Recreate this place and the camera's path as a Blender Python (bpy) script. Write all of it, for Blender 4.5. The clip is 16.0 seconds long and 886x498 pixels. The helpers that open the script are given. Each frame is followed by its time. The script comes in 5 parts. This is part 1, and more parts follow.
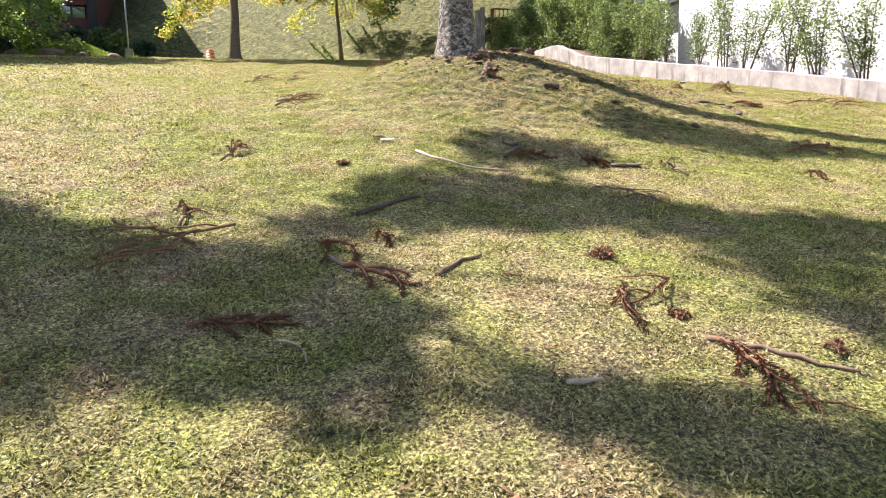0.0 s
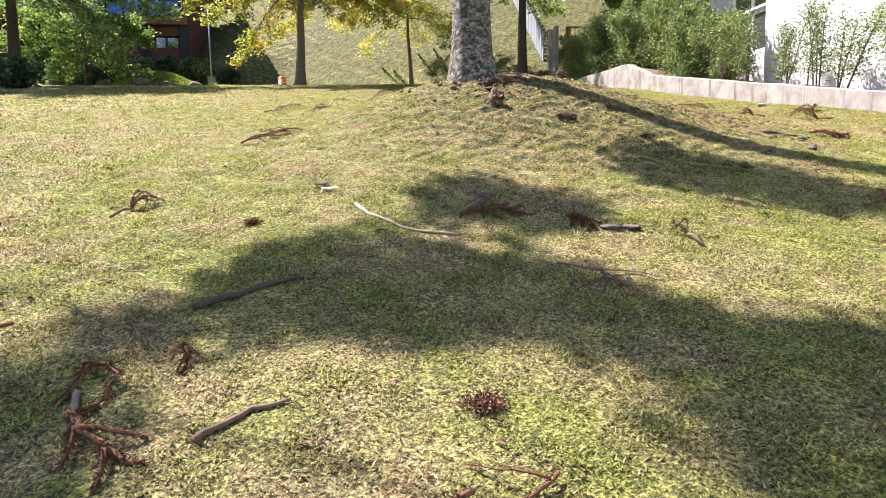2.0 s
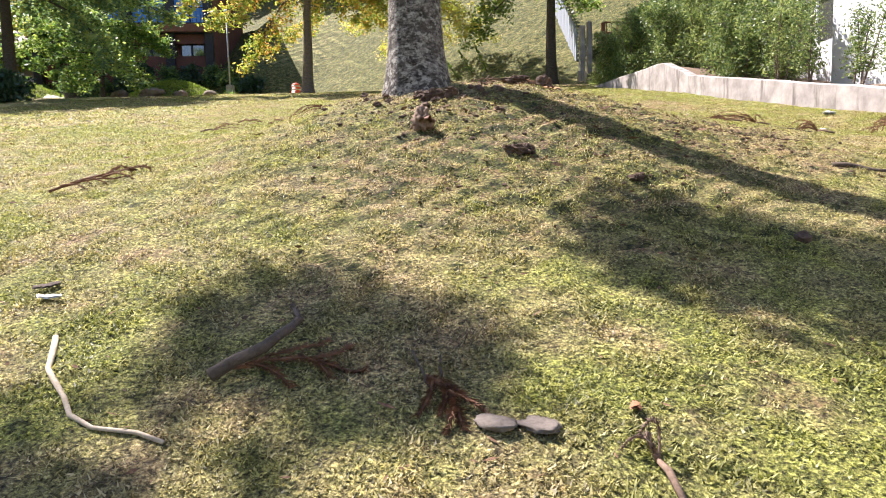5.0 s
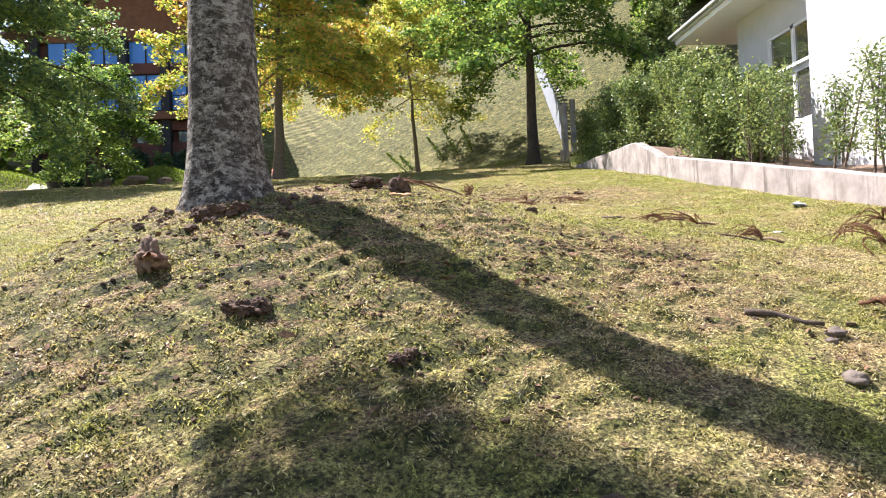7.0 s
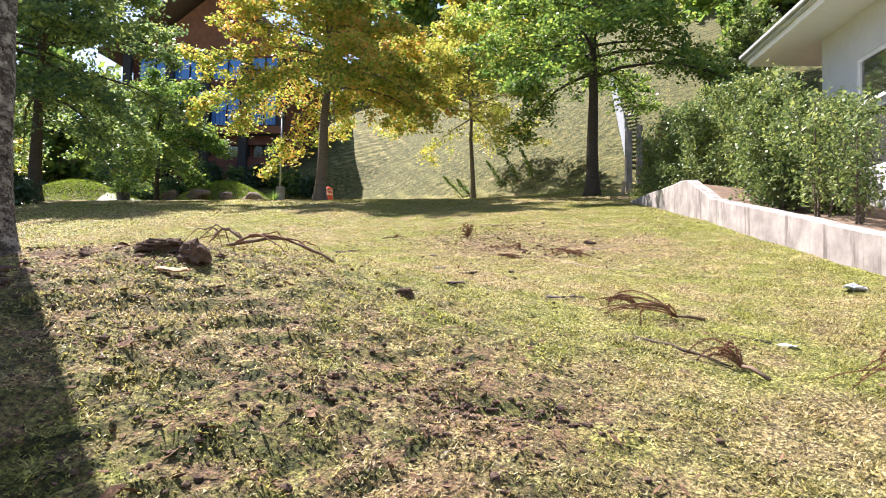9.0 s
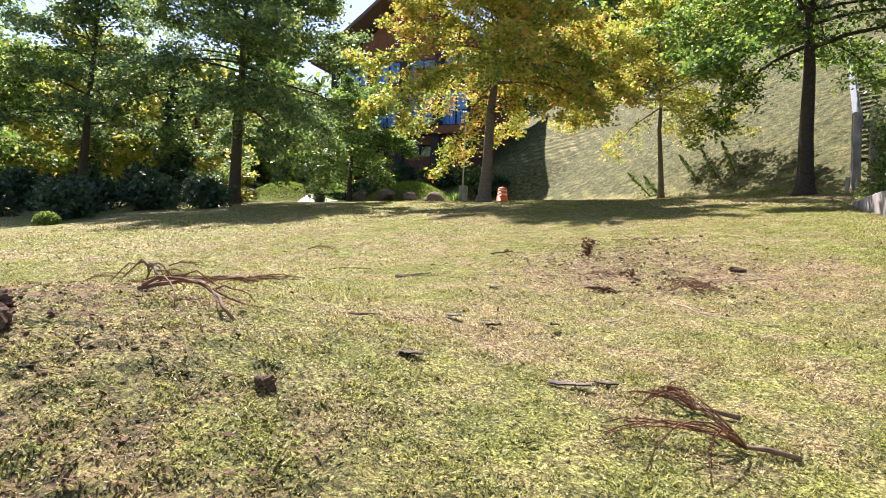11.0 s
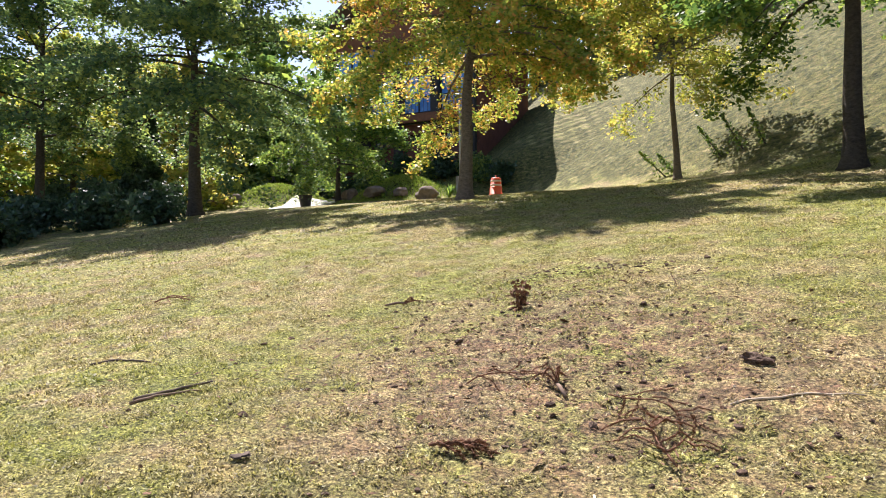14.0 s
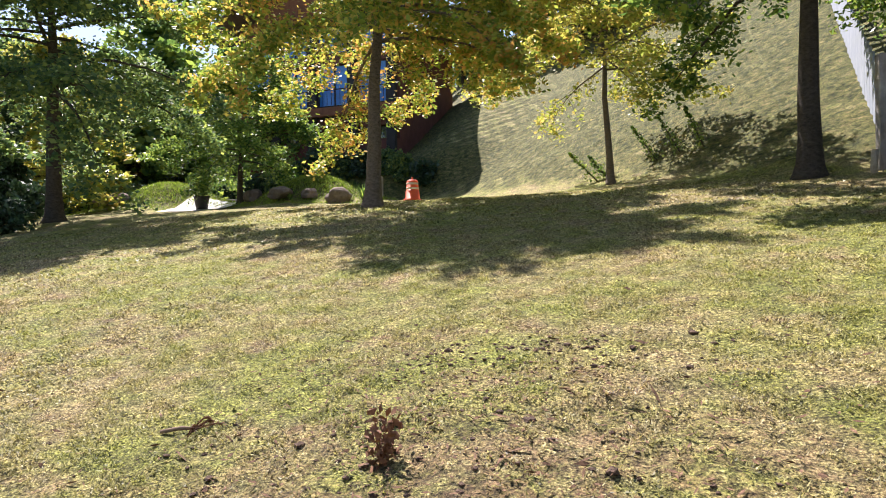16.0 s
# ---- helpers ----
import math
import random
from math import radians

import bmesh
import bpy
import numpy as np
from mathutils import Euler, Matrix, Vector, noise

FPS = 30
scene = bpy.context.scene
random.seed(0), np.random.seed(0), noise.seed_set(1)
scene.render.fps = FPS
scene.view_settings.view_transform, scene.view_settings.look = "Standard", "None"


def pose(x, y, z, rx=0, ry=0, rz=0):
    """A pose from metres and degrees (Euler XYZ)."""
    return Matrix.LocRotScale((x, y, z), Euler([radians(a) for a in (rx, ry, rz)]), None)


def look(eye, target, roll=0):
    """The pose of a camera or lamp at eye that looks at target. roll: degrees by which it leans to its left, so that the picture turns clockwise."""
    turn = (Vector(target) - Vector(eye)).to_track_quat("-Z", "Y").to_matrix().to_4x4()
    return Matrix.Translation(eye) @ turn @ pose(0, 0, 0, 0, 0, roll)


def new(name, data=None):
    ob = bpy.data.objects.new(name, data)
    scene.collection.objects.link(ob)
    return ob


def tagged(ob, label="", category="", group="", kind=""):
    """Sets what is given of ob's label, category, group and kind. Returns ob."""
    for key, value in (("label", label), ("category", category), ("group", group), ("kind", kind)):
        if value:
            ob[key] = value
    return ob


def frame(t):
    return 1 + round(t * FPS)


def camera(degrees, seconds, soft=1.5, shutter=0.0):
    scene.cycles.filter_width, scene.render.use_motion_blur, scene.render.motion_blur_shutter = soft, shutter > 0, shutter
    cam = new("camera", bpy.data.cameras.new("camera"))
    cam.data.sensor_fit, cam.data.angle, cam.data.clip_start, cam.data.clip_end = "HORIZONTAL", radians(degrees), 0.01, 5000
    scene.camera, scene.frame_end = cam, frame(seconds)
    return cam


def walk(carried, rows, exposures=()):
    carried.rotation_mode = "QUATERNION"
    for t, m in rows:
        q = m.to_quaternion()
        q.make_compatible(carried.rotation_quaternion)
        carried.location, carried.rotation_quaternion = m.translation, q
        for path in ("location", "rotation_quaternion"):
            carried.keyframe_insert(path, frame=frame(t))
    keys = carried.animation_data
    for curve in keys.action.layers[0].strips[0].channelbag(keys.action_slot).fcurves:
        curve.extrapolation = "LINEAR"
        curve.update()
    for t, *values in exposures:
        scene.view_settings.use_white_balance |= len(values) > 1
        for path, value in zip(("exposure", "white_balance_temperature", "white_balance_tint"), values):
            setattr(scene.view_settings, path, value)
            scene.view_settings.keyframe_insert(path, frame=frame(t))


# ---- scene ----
cam = camera(68.9, 16.0, 1.0)
PATH = [
    (0, (-0.347, -0.122, 1.396), (0.27, 1.762, 1.135), -1.1),
    (0.5, (0.147, 0.113, 1.476), (0.758, 2.001, 1.231), -0.9),
    (1, (0.62, 0.4, 1.538), (1.141, 2.317, 1.309), -1.7),
    (1.5, (1.042, 0.689, 1.641), (1.42, 2.642, 1.43), -1.9),
    (2, (1.427, 1.072, 1.701), (1.767, 3.033, 1.505), -0.9),
    (2.5, (1.76, 1.493, 1.772), (2.022, 3.465, 1.568), 0.1),
    (3, (2.08, 1.949, 1.87), (2.255, 3.93, 1.66), 0.3),
    (3.2, (2.188, 2.127, 1.896), (2.347, 4.11, 1.684), -0.1),
    (5.3, (3.472, 3.861, 2.306), (3.662, 5.844, 2.133), -1.6),
    (5.5, (3.645, 4.011, 2.359), (3.836, 5.997, 2.219), -1.8),
    (6, (4.187, 4.419, 2.451), (4.359, 6.411, 2.393), -2.4),
    (6.5, (4.73, 4.86, 2.562), (4.874, 6.854, 2.569), -2.5),
    (7, (5.229, 5.307, 2.733), (5.351, 7.303, 2.772), -2.3),
    (7.5, (5.778, 5.788, 2.863), (5.847, 7.786, 2.92), -2.2),
    (7.9, (6.195, 6.253, 2.996), (6.244, 8.251, 3.085), -1.7),
    (8, (6.295, 6.384, 3.037), (6.342, 8.382, 3.125), -2.0),
    (8.5, (6.723, 6.849, 3.189), (6.718, 8.847, 3.29), -0.5),
    (9, (7.181, 7.25, 3.305), (7.018, 9.241, 3.404), 1.1),
    (9.5, (7.622, 7.713, 3.398), (7.351, 9.692, 3.5), 2.2),
    (10, (8.043, 8.147, 3.507), (7.576, 10.09, 3.593), 3.1),
    (10.2, (8.193, 8.347, 3.572), (7.614, 10.26, 3.656), 3.5),
    (12.3, (8.61, 10.997, 4.164), (7.741, 12.798, 4.199), 2.4),
    (12.5, (8.628, 11.235, 4.234), (7.758, 13.035, 4.266), 2.0),
    (13, (8.757, 11.856, 4.331), (7.874, 13.65, 4.358), 1.3),
    (13.5, (8.74, 12.515, 4.472), (7.847, 14.305, 4.492), 0.5),
    (14, (8.708, 13.203, 4.637), (7.824, 14.997, 4.65), -0.5),
    (14.5, (8.599, 13.889, 4.734), (7.724, 15.687, 4.742), -0.7),
    (15, (8.337, 14.608, 4.906), (7.528, 16.437, 4.911), -0.7),
    (15.5, (8.204, 15.317, 5.031), (7.455, 17.171, 5.028), -0.7),
    (16, (8.068, 16.037, 5.191), (7.386, 17.917, 5.189), -0.7),
]
walk(cam, [(t, look(eye, target, roll)) for t, eye, target, roll in PATH], exposures=[(0.0, 1.68, 6150, 20), (7.0, 1.68, 6150, 20), (9.0, 1.68, 6150, 20), (10.2, 1.62, 6150, 20), (12.3, 1.42, 6150, 20), (16.0, 1.42, 6150, 20)])

# ---- daylight ----
SUN_ELEV = 54.0
SUN_X, SUN_Y = -0.71, 0.704          # the way towards the sun, on the plan
world = bpy.data.worlds.new("sky")
scene.world = world
world.use_nodes = True
wn = world.node_tree.nodes
sky = wn.new("ShaderNodeTexSky")
sky.sky_type, sky.sun_disc = "NISHITA", False
sky.sun_elevation, sky.sun_rotation = radians(SUN_ELEV), math.atan2(SUN_X, SUN_Y)
wn["Background"].inputs["Strength"].default_value = 0.074
world.node_tree.links.new(sky.outputs[0], wn["Background"].inputs["Color"])
sun = new("sun", bpy.data.lights.new("sun", "SUN"))
sun.data.energy, sun.data.angle, sun.data.color = 5.0, radians(0.55), (1.0, 0.93, 0.835)
_h = math.cos(radians(SUN_ELEV))
sun.matrix_world = look((0, 0, 60), (-SUN_X * _h, -SUN_Y * _h, 60 - math.sin(radians(SUN_ELEV))))

# ---- lie of the land ----
KY = [-60, 0, 6, 11, 16, 22, 33, 45, 60, 400]
KZ = [-12, 0.172, 1.419, 2.675, 3.53, 4.68, 6.58, 7.3, 7.6, 9]
SY, SZ = [2, 10, 22, 40], [0.0163, 0.0395, 0.0248, 0.0]


# gentle swells and hollows of the lawn, on a grid of the plan
SWELL_X, SWELL_Y = (-3, 1, 5, 9), (-3, 1, 5, 8.5, 12, 16, 20)
SWELLS = ((-0.182, -0.086, -0.153, -0.047), (-0.105, -0.071, -0.059, -0.15), (-0.109, -0.096, -0.034, -0.097), (0.008, 0.063, -0.119, -0.008),
          (0.081, -0.197, 0.188, -0.147), (0.124, -0.066, 0.102, -0.118), (0.04, -0.033, -0.146, 0.019))


def eased(v, k, z):
    return sum(np.interp(v + o * 2.0, k, z) for o in (-1, -0.5, 0, 0.5, 1)) / 5


def rough(x, y):
    """Unevenness of the turf, coarser on the mound round the big tree."""
    a = (np.sin(1.7 * x + 0.6 * y) * np.sin(1.1 * y - 0.7 * x + 1) * 0.018
         + np.sin(4.1 * x - 2.3 * y + 2) * np.sin(3.7 * y + 1.9 * x) * 0.010
         + np.sin(9.3 * x + 5.1 * y) * np.sin(8.1 * y - 6.2 * x + 0.5) * 0.006
         + np.sin(31 * x + 2.5 * np.sin(7 * y + x)) * np.sin(27 * y + 2.5 * np.sin(8 * x - y)) * 0.006)
    m = np.exp(-((x - 5.0) ** 2 + (y - 9.8) ** 2) / 11.0) + 0.7 * np.exp(-((x - 7.4) ** 2 + (y - 18.6) ** 2) / 7.0)
    b = (np.sin(13.3 * x + 3.0 * np.sin(5 * y)) * np.sin(12.1 * y + 2.0 * np.sin(6 * x)) * 0.024
         + np.sin(23 * x - 9 * y) * np.sin(21 * y + 7 * x) * 0.008)
    return a + m * b


def land(x, y):
    x, y = np.asarray(x, float), np.asarray(y, float)
    z = eased(y, KY, KZ) + eased(y, SY, SZ) * 40 * np.tanh((x - 4) / 40)
    z = z + 0.722 * np.exp(-((x - 4) ** 2 + (y - 11) ** 2) / 8)
    d = np.minimum((y - 32 - 1.0 * (12 - np.maximum(x, -45))) / 1.414, 30)
    bank = 0.5 * (d + np.sqrt(d * d + 1.5))
    z = z + 0.76 * bank + np.minimum(bank, 1.5) * 0.022 * (np.sin(2.1 * x + 1.3 * np.sin(1.1 * y)) * np.sin(2.6 * y + x) + np.sin(5.3 * x - 2 * y) * np.sin(4.7 * y + 1.7 * x))
    z = z + 1.7 * np.exp(-(((x + 18.2) / 3.6) ** 2 + ((y - 44.2) / 2.0) ** 2))
    z = z + 1.6 * np.exp(-(((x + 8.7) / 2.9) ** 2 + ((y - 43.8) / 1.9) ** 2))
    z = z + 2.3 / (1 + np.exp(np.clip(-(y - 50.3) / 0.6, -50, 50))) * np.exp(-(((x + 9.5) / 7.5) ** 4))
    z = z - 0.07 * np.exp(-(((x - 7.2) / 0.30) ** 2 + ((y - 10.3) / 0.10) ** 2))
    for cy, row in zip(SWELL_Y, SWELLS):
        for cx, h in zip(SWELL_X, row):
            z = z + h * np.exp(-((x - cx) ** 2 + (y - cy) ** 2) / 12)
    return z + rough(x, y)


def gz(x, y):
    return float(land(x, y))


# ---- materials ----
class Mat:
    """A node material with short ways to wire it."""

    def __init__(self, name, rough=0.8, metal=0.0):
        self.m = bpy.data.materials.new(name)
        self.m.use_nodes = True
        self.t = self.m.node_tree
        self.b = self.t.nodes["Principled BSDF"]
        self.b.inputs["Roughness"].default_value = rough
        self.b.inputs["Metallic"].default_value = metal
        self.b.inputs["Specular IOR Level"].default_value = 0.3
        self.geo = None

    def node(self, kind, **kw):
        n = self.t.nodes.new(kind)
        for k, v in kw.items():
            n.inputs[k].default_value = v
        return n

    def link(self, a, b):
        self.t.links.new(a, b)

    def pos(self, obj=False):
        if obj:
            return self.t.nodes.new("ShaderNodeTexCoord").outputs["Object"]
        return self.t.nodes.new("ShaderNodeNewGeometry").outputs["Position"]

    def scaled(self, vec, s):
        n = self.node("ShaderNodeMapping")
        n.inputs["Scale"].default_value = s
        self.link(vec, n.inputs["Vector"])
        return n.outputs[0]

    def noise(self, vec, scale, detail=4, rough=0.55, dist=0.0):
        n = self.node("ShaderNodeTexNoise", Scale=scale, Detail=detail, Roughness=rough, Distortion=dist)
        self.link(vec, n.inputs["Vector"])
        return n.outputs["Fac"]

    def ramp(self, fac, stops):
        n = self.t.nodes.new("ShaderNodeValToRGB")
        e = n.color_ramp.elements
        while len(e) < len(stops):
            e.new(0.5)
        for el, (p, c) in zip(e, stops):
            el.position = p
            el.color = (*c, 1) if len(c) == 3 else c
        self.link(fac, n.inputs["Fac"])
        return n.outputs["Color"]

    def mix(self, fac, a, b, mode="MIX"):
        n = self.t.nodes.new("ShaderNodeMix")
        n.data_type, n.blend_type = "RGBA", mode
        for i, v in ((0, fac), (6, a), (7, b)):
            if isinstance(v, (int, float)):
                n.inputs[i].default_value = v
            elif isinstance(v, tuple):
                n.inputs[i].default_value = (*v, 1)
            else:
                self.link(v, n.inputs[i])
        return n.outputs[2]

    def colour(self, c):
        if isinstance(c, tuple):
            self.b.inputs["Base Color"].default_value = (*c, 1)
        else:
            self.link(c, self.b.inputs["Base Color"])
        return self

    def bump(self, h, strength=0.4, dist=0.02):
        n = self.node("ShaderNodeBump", Strength=strength, Distance=dist)
        self.link(h, n.inputs["Height"])
        self.link(n.outputs[0], self.b.inputs["Normal"])
        return self

    def thin(self, col, share):
        """Lets light through, as a leaf does."""
        tr = self.t.nodes.new("ShaderNodeBsdfTranslucent")
        self.link(self.mix(0.5, col, self.mix(1.0, col, (1.5, 1.45, 1.0), "MULTIPLY")), tr.inputs["Color"])
        mx = self.t.nodes.new("ShaderNodeMixShader")
        mx.inputs[0].default_value = share
        self.link(self.b.outputs[0], mx.inputs[1])
        self.link(tr.outputs[0], mx.inputs[2])
        self.link(mx.outputs[0], self.t.nodes["Material Output"].inputs["Surface"])
        return self


def turf_colour(k, fine):
    """Green, straw and bare patches of the lawn by place; fine: a value that tells blades or crumbs apart."""
    p = k.pos()
    big = k.noise(p, 0.35, 3, 0.6)
    mid = k.noise(p, 1.9, 5, 0.62)
    small = k.noise(p, 9.0, 4, 0.6)
    green = k.ramp(fine, [(0.0, (0.040, 0.056, 0.011)), (0.45, (0.185, 0.208, 0.040)), (0.8, (0.335, 0.350, 0.080)), (1.0, (0.46, 0.45, 0.155))])
    straw = k.ramp(fine, [(0.0, (0.085, 0.056, 0.030)), (0.45, (0.29, 0.225, 0.115)), (0.8, (0.50, 0.405, 0.22)), (1.0, (0.66, 0.56, 0.36))])
    dry = k.ramp(k.mix(0.55, big, mid), [(0.43, (0.08, 0.08, 0.08)), (0.60, (0.85, 0.85, 0.85))])
    c = k.mix(dry, green, straw)
    bare = k.ramp(k.mix(0.35, mid, small), [(0.55, (0, 0, 0)), (0.67, (0.8, 0.8, 0.8))])
    return c, bare, mid, small


def make_turf():
    k = Mat("turf", 0.95)
    p = k.pos()
    grain = k.noise(p, 70.0, 5, 0.7)
    c, bare, mid, small = turf_colour(k, k.ramp(grain, [(0.35, (0, 0, 0)), (0.65, (1, 1, 1))]))
    soil = k.ramp(k.noise(p, 40, 4), [(0.3, (0.10, 0.055, 0.030)), (0.7, (0.26, 0.165, 0.100))])
    c = k.mix(bare, c, soil)
    # trodden, raked earth on the mound by the big tree and in the hollow up the slope
    spots = None
    for cx, cy, r in ((4.4, 9.5, 2.6), (6.6, 10.2, 2.0), (7.6, 17.6, 3.0), (4.6, 11.6, 2.0)):
        d = k.node("ShaderNodeVectorMath")
        d.operation = "DISTANCE"
        d.inputs[1].default_value = (cx, cy, gz(cx, cy))
        k.link(p, d.inputs[0])
        f = k.node("ShaderNodeMapRange")
        f.inputs["From Min"].default_value, f.inputs["From Max"].default_value = r, r * 0.35
        k.link(d.outputs["Value"], f.inputs["Value"])
        spots = f.outputs[0] if spots is None else k.mix(1.0, spots, f.outputs[0], "LIGHTEN")
    broken = k.ramp(k.noise(p, 6.0, 6, 0.7), [(0.42, (0, 0, 0)), (0.56, (0.9, 0.9, 0.9))])
    c = k.mix(k.mix(1.0, spots, broken, "MULTIPLY"), c, soil)
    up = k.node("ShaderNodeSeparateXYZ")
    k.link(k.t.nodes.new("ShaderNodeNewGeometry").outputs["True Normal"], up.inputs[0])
    # steep ground takes a darker, browner tussock colour than the lawn
    steep = k.ramp(up.outputs["Z"], [(0.84, (1, 1, 1)), (0.93, (0, 0, 0))])
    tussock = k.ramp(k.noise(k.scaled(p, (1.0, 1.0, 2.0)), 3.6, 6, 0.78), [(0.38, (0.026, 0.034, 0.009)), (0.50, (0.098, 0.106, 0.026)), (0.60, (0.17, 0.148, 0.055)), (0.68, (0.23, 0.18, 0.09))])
    c = k.mix(steep, c, tussock)
    sward = k.ramp(k.noise(p, 38.0, 6, 0.75), [(0.38, (0.10, 0.09, 0.08)), (0.50, (0.95, 0.95, 0.95)), (0.62, (1.9, 1.86, 1.75))])
    c = k.mix(0.95, c, sward, "MULTIPLY")
    clumps = k.ramp(k.noise(p, 11.0, 5, 0.7), [(0.36, (0.55, 0.53, 0.50)), (0.60, (1.25, 1.25, 1.25))])
    c = k.mix(0.7, c, clumps, "MULTIPLY")
    c = k.mix(0.8, c, k.ramp(k.noise(p, 2.6, 5, 0.7), [(0.36, (0.62, 0.66, 0.60)), (0.62, (1.25, 1.2, 1.15))]), "MULTIPLY")
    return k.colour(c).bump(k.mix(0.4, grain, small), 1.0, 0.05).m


def make_blade():
    k = Mat("grass_blade", 0.5)
    g = k.t.nodes.new("ShaderNodeNewGeometry")
    c, bare, mid, small = turf_colour(k, g.outputs["Random Per Island"])
    k.colour(c)
    return k.thin(c, 0.4).m


def make_leaf(name, stops, share=0.45):
    k = Mat(name, 0.45)
    g = k.t.nodes.new("ShaderNodeNewGeometry")
    f = k.mix(0.55, g.outputs["Random Per Island"], k.noise(k.pos(), 0.45, 3, 0.6))
    c = k.ramp(f, stops)
    k.colour(c)
    return k.thin(c, share).m


def make_bark(name, dark, light, lichen=0.0, scale=1.0):
    k = Mat(name, 0.95)
    p = k.pos(True)
    plates = k.noise(k.scaled(p, (7 * scale, 7 * scale, 13 * scale)), 1.0, 6, 0.7, 0.4)
    fine = k.noise(k.scaled(p, (30 * scale, 30 * scale, 40 * scale)), 1.0, 4, 0.7)
    edge = 0.07 if lichen else 0.14
    c = k.ramp(k.mix(0.35, plates, fine), [(0.5 - edge, dark), (0.50, tuple((a + b) / 2 for a, b in zip(dark, light))), (0.5 + edge, light)])
    if lichen:
        spot = k.ramp(k.noise(k.scaled(p, (11.0, 11.0, 15.0)), 1.0, 5, 0.75), [(0.53, (0, 0, 0)), (0.57, (lichen,) * 3)])
        c = k.mix(spot, c, (0.56, 0.54, 0.46))
        wet = k.ramp(k.noise(k.scaled(p, (6.0, 6.0, 8.0)), 1.0, 5, 0.75), [(0.52, (0, 0, 0)), (0.58, (0.85, 0.85, 0.85))])
        c = k.mix(wet, c, (0.055, 0.045, 0.035))
    return k.colour(c).bump(k.mix(0.4, plates, fine), 1.0, 0.06).m


def make_plain(name, stops, scale=6.0, rough=0.8, bump=0.3, metal=0.0, obj=False, stretch=(1, 1, 1), dist=0.01):
    k = Mat(name, rough, metal)
    v = k.scaled(k.pos(obj), stretch)
    n = k.mix(0.4, k.noise(v, scale, 5, 0.6), k.noise(v, scale * 6, 4, 0.6))
    c = k.ramp(n, stops)
    k.colour(c)
    if bump:
        k.bump(n, bump, dist)
    return k.m


def make_concrete():
    k = Mat("weathered_concrete", 0.9)
    p = k.pos()
    n = k.noise(p, 2.2, 6, 0.65)
    c = k.ramp(n, [(0.30, (0.20, 0.178, 0.160)), (0.50, (0.32, 0.288, 0.262)), (0.70, (0.44, 0.40, 0.365))])
    runs = k.noise(k.scaled(p, (3.2, 3.2, 0.45)), 1.0, 5, 0.7)
    c = k.mix(k.ramp(runs, [(0.54, (0, 0, 0)), (0.66, (0.75, 0.75, 0.75))]), c, (0.10, 0.082, 0.07))
    return k.colour(c).bump(k.noise(p, 30, 4), 0.25, 0.01).m


def make_leafy():
    return {
        "green": make_leaf("oak_leaf_green", [(0.25, (0.050, 0.115, 0.035)), (0.5, (0.14, 0.235, 0.05)), (0.75, (0.36, 0.44, 0.09))], 0.52),
        "dark": make_leaf("oak_leaf_dark", [(0.25, (0.055, 0.110, 0.062)), (0.52, (0.14, 0.22, 0.080)), (0.78, (0.36, 0.42, 0.11))], 0.55),
        "gold": make_leaf("oak_leaf_gold", [(0.24, (0.10, 0.18, 0.035)), (0.44, (0.28, 0.36, 0.060)), (0.59, (0.52, 0.46, 0.095)), (0.74, (0.58, 0.29, 0.09))], 0.5),
        "yellow": make_leaf("oak_leaf_yellow", [(0.25, (0.20, 0.27, 0.05)), (0.50, (0.40, 0.42, 0.08)), (0.75, (0.58, 0.44, 0.13))], 0.5),
        "hedge": make_leaf("hedge_leaf", [(0.25, (0.060, 0.105, 0.040)), (0.5, (0.155, 0.215, 0.066)), (0.75, (0.36, 0.41, 0.14))], 0.35),
        "lush": make_leaf("lush_grass", [(0.25, (0.13, 0.21, 0.025)), (0.5, (0.22, 0.31, 0.04)), (0.75, (0.34, 0.42, 0.08))], 0.3),
        "needle": make_leaf("conifer_needle", [(0.25, (0.026, 0.055, 0.032)), (0.6, (0.052, 0.098, 0.050)), (0.85, (0.10, 0.15, 0.07))], 0.2),
    }


TURF, BLADE, LEAF = make_turf(), make_blade(), make_leafy()
BARK_BIG = make_bark("araucaria_bark", (0.030, 0.024, 0.020), (0.29, 0.262, 0.225), 0.55, 1.7)
BARK_GREY = make_bark("oak_bark", (0.07, 0.055, 0.04), (0.24, 0.19, 0.14), 0.0, 1.6)
BARK_DARK = make_bark("dark_bark", (0.030, 0.024, 0.019), (0.11, 0.088, 0.065), 0.0, 1.5)
CONCRETE = make_concrete()
WHITE = make_plain("white_render", [(0.3, (0.56, 0.56, 0.57)), (0.7, (0.66, 0.66, 0.67))], 1.3, 0.85, 0.08)
WHITE_TRIM = make_plain("white_paint", [(0.3, (0.78, 0.78, 0.77)), (0.7, (0.87, 0.87, 0.86))], 5, 0.5, 0.05)
METAL_ROOF = make_plain("metal_gutter", [(0.3, (0.42, 0.44, 0.45)), (0.7, (0.62, 0.64, 0.65))], 3, 0.4, 0.05, 0.3)
BRICKWORK = make_plain("brick_red", [(0.3, (0.105, 0.042, 0.032)), (0.7, (0.20, 0.085, 0.062))], 1.5, 0.9, 0.3)
DARK_FRAME = make_plain("dark_frame", [(0.3, (0.022, 0.020, 0.020)), (0.7, (0.045, 0.040, 0.038))], 4, 0.6, 0.1)
TIMBER = make_plain("stained_timber", [(0.3, (0.13, 0.050, 0.025)), (0.7, (0.27, 0.115, 0.055))], 3, 0.7, 0.2)
